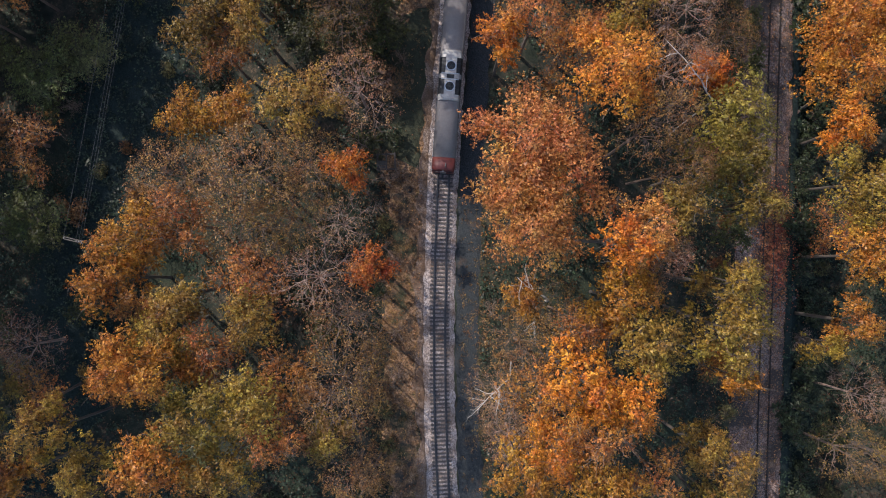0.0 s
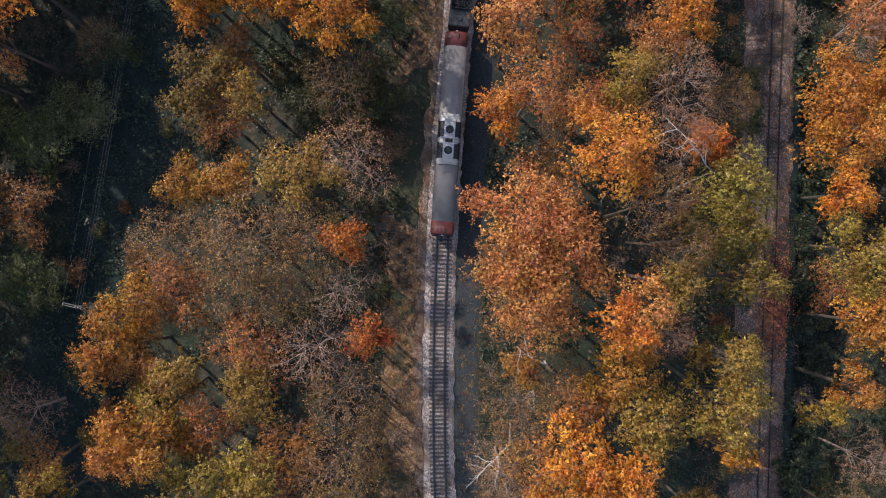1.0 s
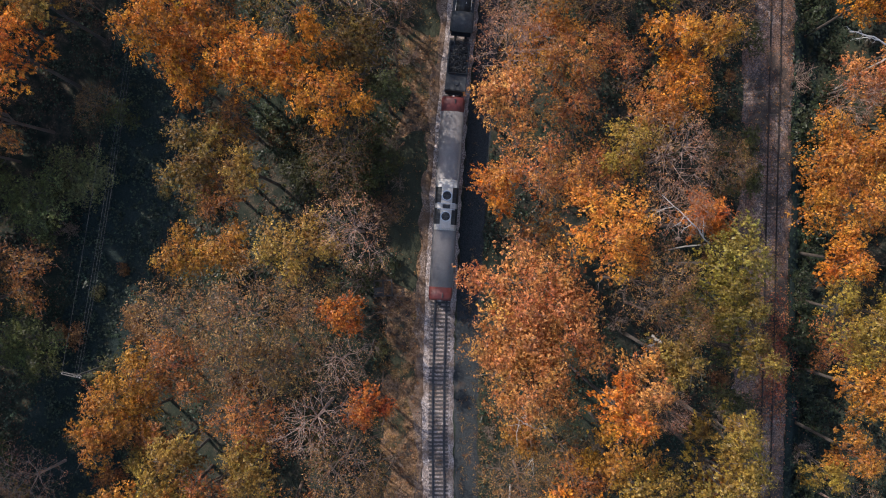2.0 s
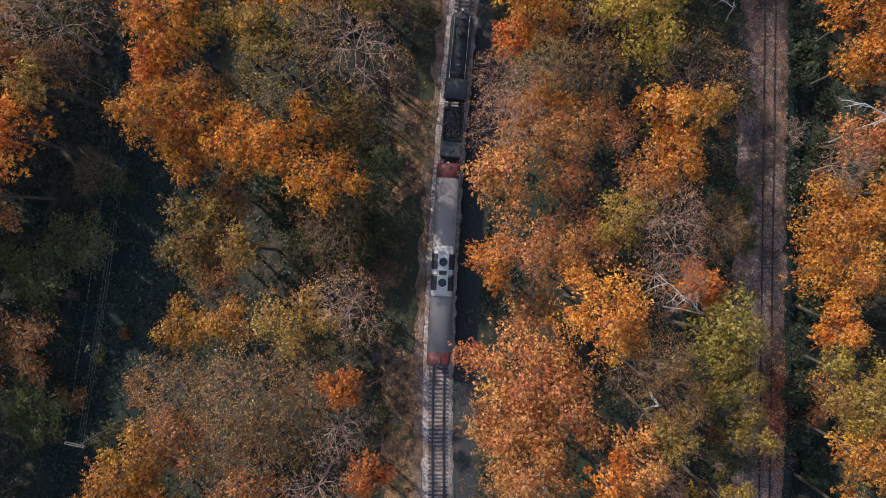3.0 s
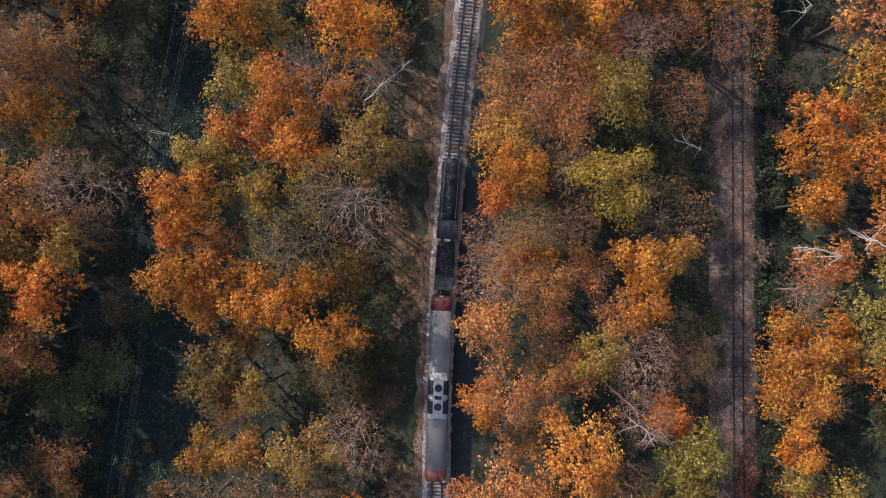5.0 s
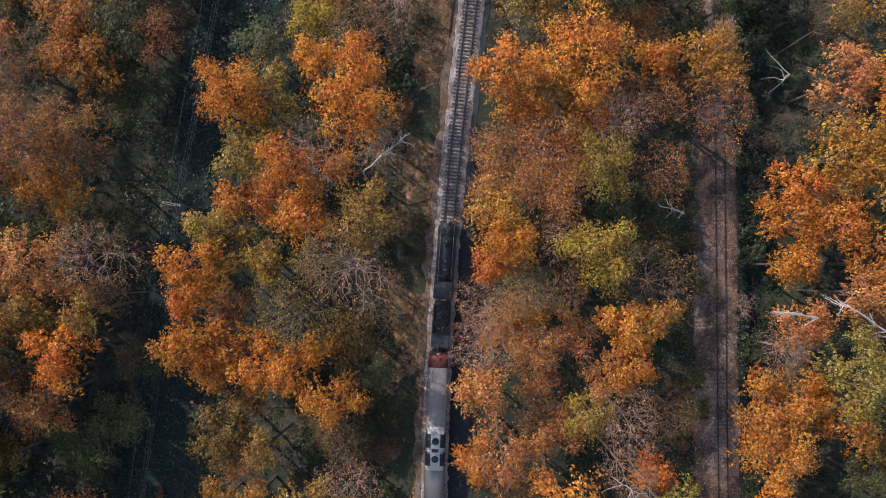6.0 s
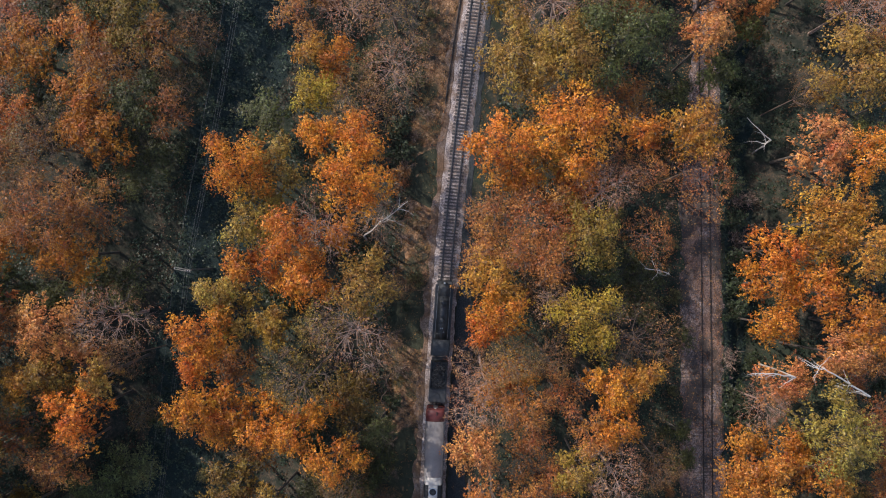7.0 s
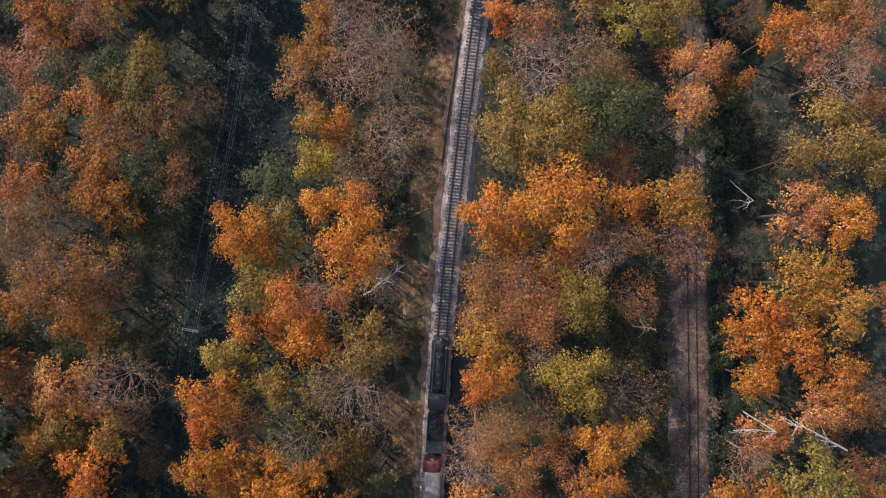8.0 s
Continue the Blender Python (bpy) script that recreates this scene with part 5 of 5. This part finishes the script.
SHRUB_TINTS = [((0.045, 0.06, 0.032), "dark green undergrowth shrub on the woodland floor"), ((0.2, 0.1, 0.04), "rusty brown shrub on the woodland floor"),
               ((0.13, 0.12, 0.05), "olive shrub among fallen leaves"), ((0.16, 0.12, 0.09), "bare grey-brown bush among fallen leaves")]


def shrub(x, y, s, which, tint):
    entry = SHRUBS[which]
    m = pose(x, y, float(ground_z(x, y)), 0, 0, fill.uniform(0, 360)) @ Matrix.Diagonal((s, s, s * fill.uniform(0.7, 1.2), 1))
    if entry[1]:
        ob = copy_thing(entry[0], m @ Matrix.Diagonal((1 / entry[0].scale[0], 1 / entry[0].scale[1], 1 / entry[0].scale[2], 1)))
    else:
        ob, entry[1] = entry[0], True
        ob.matrix_basis = m
    tagged(ob, SHRUB_TINTS[tint][1], "shrub", "woodland shrubs")
    for child in ob.children:
        child.color = (*SHRUB_TINTS[tint][0], 1)


placed = 0
for k in range(6000):
    x, y = fill.uniform(-74, 80), fill.uniform(-46, 120)
    d = x - float(track_x(y))
    if y > 30 and abs(x + 32.4 - 0.246 * (y - 61)) < 6.5:
        continue
    if -8.4 < d < 5.8 or -7.0 < x - float(old_track_x(y)) < 6.0 or covered(x, y, 0.7):
        continue
    if -9.5 < d < 0 and fill.random() < 0.7:
        continue
    if placed >= 115:
        break
    t = fill.choice((0, 0, 1, 2, 3))
    shrub(x, y, fill.uniform(0.7, 1.7), 2 if t == 3 else fill.choice((0, 1)), t)
    placed += 1


# low growth in the gaps of the wood west of the line
placed = 0
for k in range(4000):
    y = fill.uniform(-44, 118)
    x = float(track_x(y)) - fill.uniform(8.5, 34.0)
    if y > 30 and abs(x + 32.4 - 0.246 * (y - 61)) < 6.5:
        continue
    if covered(x, y, 0.8) or placed >= 70:
        continue
    t = fill.choice((0, 0, 1, 2))
    shrub(x, y, fill.uniform(0.9, 1.9), fill.choice((0, 1)), t)
    placed += 1
# thicket on the slope below the old track
for k in range(50):
    y = -44.0 + 3.2 * k + fill.uniform(-0.8, 0.8)
    x = float(old_track_x(y)) + fill.uniform(3.0, 9.0)
    t = fill.choice((0, 0, 0, 0, 3))
    shrub(x, y, fill.uniform(1.2, 2.2), 2 if t == 3 else fill.choice((0, 1)), t)
# tall bare bushes and scrub along the bank of the main line
for k in range(30):
    y = -42.0 + 5.3 * k + fill.uniform(-1.2, 1.2)
    x = float(track_x(y)) - fill.uniform(4.6, 8.6)
    t = fill.choice((3, 3, 3, 0, 2))
    shrub(x, y, fill.uniform(0.7, 1.3) if t == 3 else fill.uniform(0.6, 1.1), 2 if t == 3 else fill.choice((0, 1)), t)
# bushes along the other edge of the old track
for k in range(30):
    y = -44.0 + 5.3 * k + fill.uniform(-1.5, 1.5)
    x = float(old_track_x(y)) - fill.uniform(5.2, 8.0)
    t = fill.choice((1, 3, 1, 2))
    shrub(x, y, fill.uniform(0.6, 1.3), 2 if t == 3 else fill.choice((0, 1)), t)


# ---- fallen leaves on the open banks ----
def fallen_leaves():
    rng = np.random.default_rng(9)
    n = 24000
    x = np.concatenate([rng.uniform(-14, 8, n // 2), rng.uniform(-10, 2.8, n // 2)])
    y = rng.uniform(-45, 120, n)
    x[:n // 2] += track_x(y[:n // 2])
    x[n // 2:] += old_track_x(y[n // 2:])
    keep = (np.abs(x - track_x(y)) > 2.6) & ((x - track_x(y) < 0) | (x - track_x(y) > 6.5)) & (~on_turf(y) | (x - track_x(y) < -9.0) | (x - track_x(y) > 6.5) | (rng.random(n) < 0.2))
    x, y = x[keep], y[keep]
    n = len(x)
    z = ground_z(x, y) + 0.09 + np.where((x - old_track_x(y) > -6.0) & (x - old_track_x(y) < 2.2), 0.2, 0.0) + np.where((x - track_x(y) > -5) & (x - track_x(y) < 3.6), 0.16, 0.0)
    t, s = rng.uniform(0, 6.28, n), rng.uniform(0.06, 0.14, n)
    v = np.empty((n, 3, 3))
    for k in range(3):
        q = t + k * 2.0944
        v[:, k] = np.stack([x + s * np.cos(q), y + s * np.sin(q), z + rng.uniform(0, 0.07, n)], 1)
    ob = mesh_object("fallen_leaves", v.reshape(-1, 3).tolist(), np.arange(n * 3).reshape(-1, 3).tolist(), LEAF)
    ob.color = (0.38, 0.2, 0.09, 1)
    tagged(ob, "scatter of fallen brown and tan leaves on the banks", "fallen leaves", kind="stuff")


fallen_leaves()


def leaf_drift():
    """A deep drift of rust-red leaves across the old track."""
    rng = np.random.default_rng(19)
    n = 3000
    y = rng.normal(1.0, 4.5, n)
    x = old_track_x(y) + 1.2 + rng.normal(0, 1.5, n)
    z = np.array([old_bed_z(v) for v in y]) + 0.1 + rng.uniform(0, 0.1, n) - 0.25 * np.maximum(0, x - old_track_x(y) - 1.6)
    pos = np.stack([x, y, z], 1)
    v = leaf_faces(rng, pos, rng.normal(0, 0.35, (n, 3)) + np.array([0, 0, 1.0]), 0.13)
    ob = mesh_object("leaf_drift", v.reshape(-1, 3).tolist(), np.arange(n * 3).reshape(-1, 3).tolist(), LEAF)
    ob.color = (0.4, 0.15, 0.075, 1)
    tagged(ob, "drift of rust-red fallen leaves across the disused track", "fallen leaves", kind="stuff")


leaf_drift()


# ---- woodland floor: litter and low plants ----
def floor_cover(name, count, size, lift, tint, seed, label, category, clump):
    rng = np.random.default_rng(seed)
    n = count // clump
    x, y = rng.uniform(-72, 80, n), rng.uniform(-46, 120, n)
    x, y = np.repeat(x, clump) + rng.normal(0, 0.35, n * clump) * (clump > 1), np.repeat(y, clump) + rng.normal(0, 0.35, n * clump) * (clump > 1)
    keep = ((x - track_x(y) < -8.2) | (x - track_x(y) > 5.4)) & ((x - old_track_x(y) < -5.5) | (x - old_track_x(y) > (9.5 if clump == 1 else 2.5))) & ((clump > 1) | (np.abs(x + 32.4 - 0.246 * (y - 61)) > 6.5))
    crowns = np.array([t for t in TREES if t[0] > -61])
    keep[keep] = [((crowns[:, 0] - a) ** 2 + (crowns[:, 1] - b) ** 2 > (0.55 * crowns[:, 2]) ** 2).all() for a, b in zip(x[keep], y[keep])]
    x, y = x[keep], y[keep]
    n = len(x)
    z = ground_z(x, y) + 0.12 + rng.uniform(0.03, lift, n)
    t, s = rng.uniform(0, 6.28, n), size * rng.uniform(0.6, 1.5, n)
    v = np.empty((n, 3, 3))
    for k in range(3):
        q = t + k * 2.0944 + rng.normal(0, 0.2, n)
        v[:, k] = np.stack([x + s * np.cos(q), y + s * np.sin(q), z + rng.normal(0, 0.35, n) * s], 1)
    ob = mesh_object(name, v.reshape(-1, 3).tolist(), np.arange(n * 3).reshape(-1, 3).tolist(), LEAF)
    ob.color = (*tint, 1)
    tagged(ob, label, category, kind="stuff")


floor_cover("leaf_litter", 110000, 0.13, 0.08, (0.12, 0.075, 0.045), 51, "brown leaf litter over the woodland floor", "leaf litter", 1)
floor_cover("undergrowth", 200000, 0.17, 0.7, (0.036, 0.056, 0.036), 52, "low dark green undergrowth on the woodland floor", "undergrowth", 8)


# ---- dry grass on the banks ----
def dry_grass():
    rng = np.random.default_rng(12)
    y = rng.uniform(-42, 118, 3400)
    y = y[~on_turf(y) | (rng.random(len(y)) < 0.15)]
    tufts = len(y)
    x = track_x(y) + np.where(rng.random(tufts) < 0.8, -2.9 - 6.2 * rng.random(tufts), 2.8 + 3.5 * rng.random(tufts))
    n = 9
    cx, cy = np.repeat(x, n) + rng.normal(0, 0.16, tufts * n), np.repeat(y, n) + rng.normal(0, 0.16, tufts * n)
    z = ground_z(cx, cy) - 0.03
    h, t = rng.uniform(0.2, 0.55, tufts * n), rng.uniform(0, 6.28, tufts * n)
    lean = rng.uniform(0.1, 0.5, tufts * n)
    v = np.empty((tufts * n, 3, 3))
    for k, s in ((0, -1), (1, 1)):
        v[:, k] = np.stack([cx + s * 0.04 * np.cos(t), cy + s * 0.04 * np.sin(t), z], 1)
    v[:, 2] = np.stack([cx - np.sin(t) * lean, cy + np.cos(t) * lean, z + h], 1)
    ob = mesh_object("dry_grass", v.reshape(-1, 3).tolist(), np.arange(tufts * n * 3).reshape(-1, 3).tolist(), LEAF)
    ob.color = (0.3, 0.185, 0.085, 1)
    tagged(ob, "tan and rust-coloured dry grass tufts on the track banks", "grass", kind="stuff")


dry_grass()


# ---- tracks: rails and sleepers, piece by piece ----
def railway(name, centre, z_of, y0, y1, pitch, count, wood, label, head, sink, girth):
    tr = thing(name, pose(0, 0, 0), label, "railway track", kind="structure")
    for s in (-1, 1):
        part("rail", rail_mesh(centre, z_of, s * 0.753, y0, y1, girth), head, tr)
    me = bpy.data.meshes.new("sleeper")
    bm = box((0, 0, 0), (2.6, 0.24, 0.2), 0.02)
    bm.to_mesh(me)
    bm.free()
    me.materials.append(wood)
    rng = random.Random(31)
    for k in range(count):
        y = y0 + 0.3 + k * pitch
        ob = new("sleeper", me)
        ob.parent = tr
        slope = float(centre(y + 0.5) - centre(y - 0.5))
        ob.matrix_basis = pose(float(centre(y)) + rng.gauss(0, 0.04), y + rng.gauss(0, 0.02), z_of(y) + sink + rng.gauss(0, 0.012), 0, 0, -math.degrees(math.atan(slope)) + rng.gauss(0, 0.8))


def main_rail_z(y):
    return 0.125


def old_rail_z(y):
    return old_bed_z(y) + 0.06


railway("railway_main", track_x, main_rail_z, -42.0, 122.0, 0.55, 298, SLEEPER, "main line of dark steel rails on dark wooden sleepers", RAIL_SHINE, -0.07, 2.0)
railway("railway_old", old_track_x, old_rail_z, -45.0, 110.0, 0.62, 250, OLD_SLEEPER, "disused track with rusty rails half buried in leaves", RAIL_RUST, -0.155, 1.5)
spare = part("spare_rail", rail_mesh(lambda y: track_x(y) - 2.9 + 0.02 * (y - 90), lambda y: -0.12, 0.0, 86.0, 108.5, 1.6), RAIL_RUST)
tagged(spare, "rusty spare rail lying on the ballast shoulder", "rail")
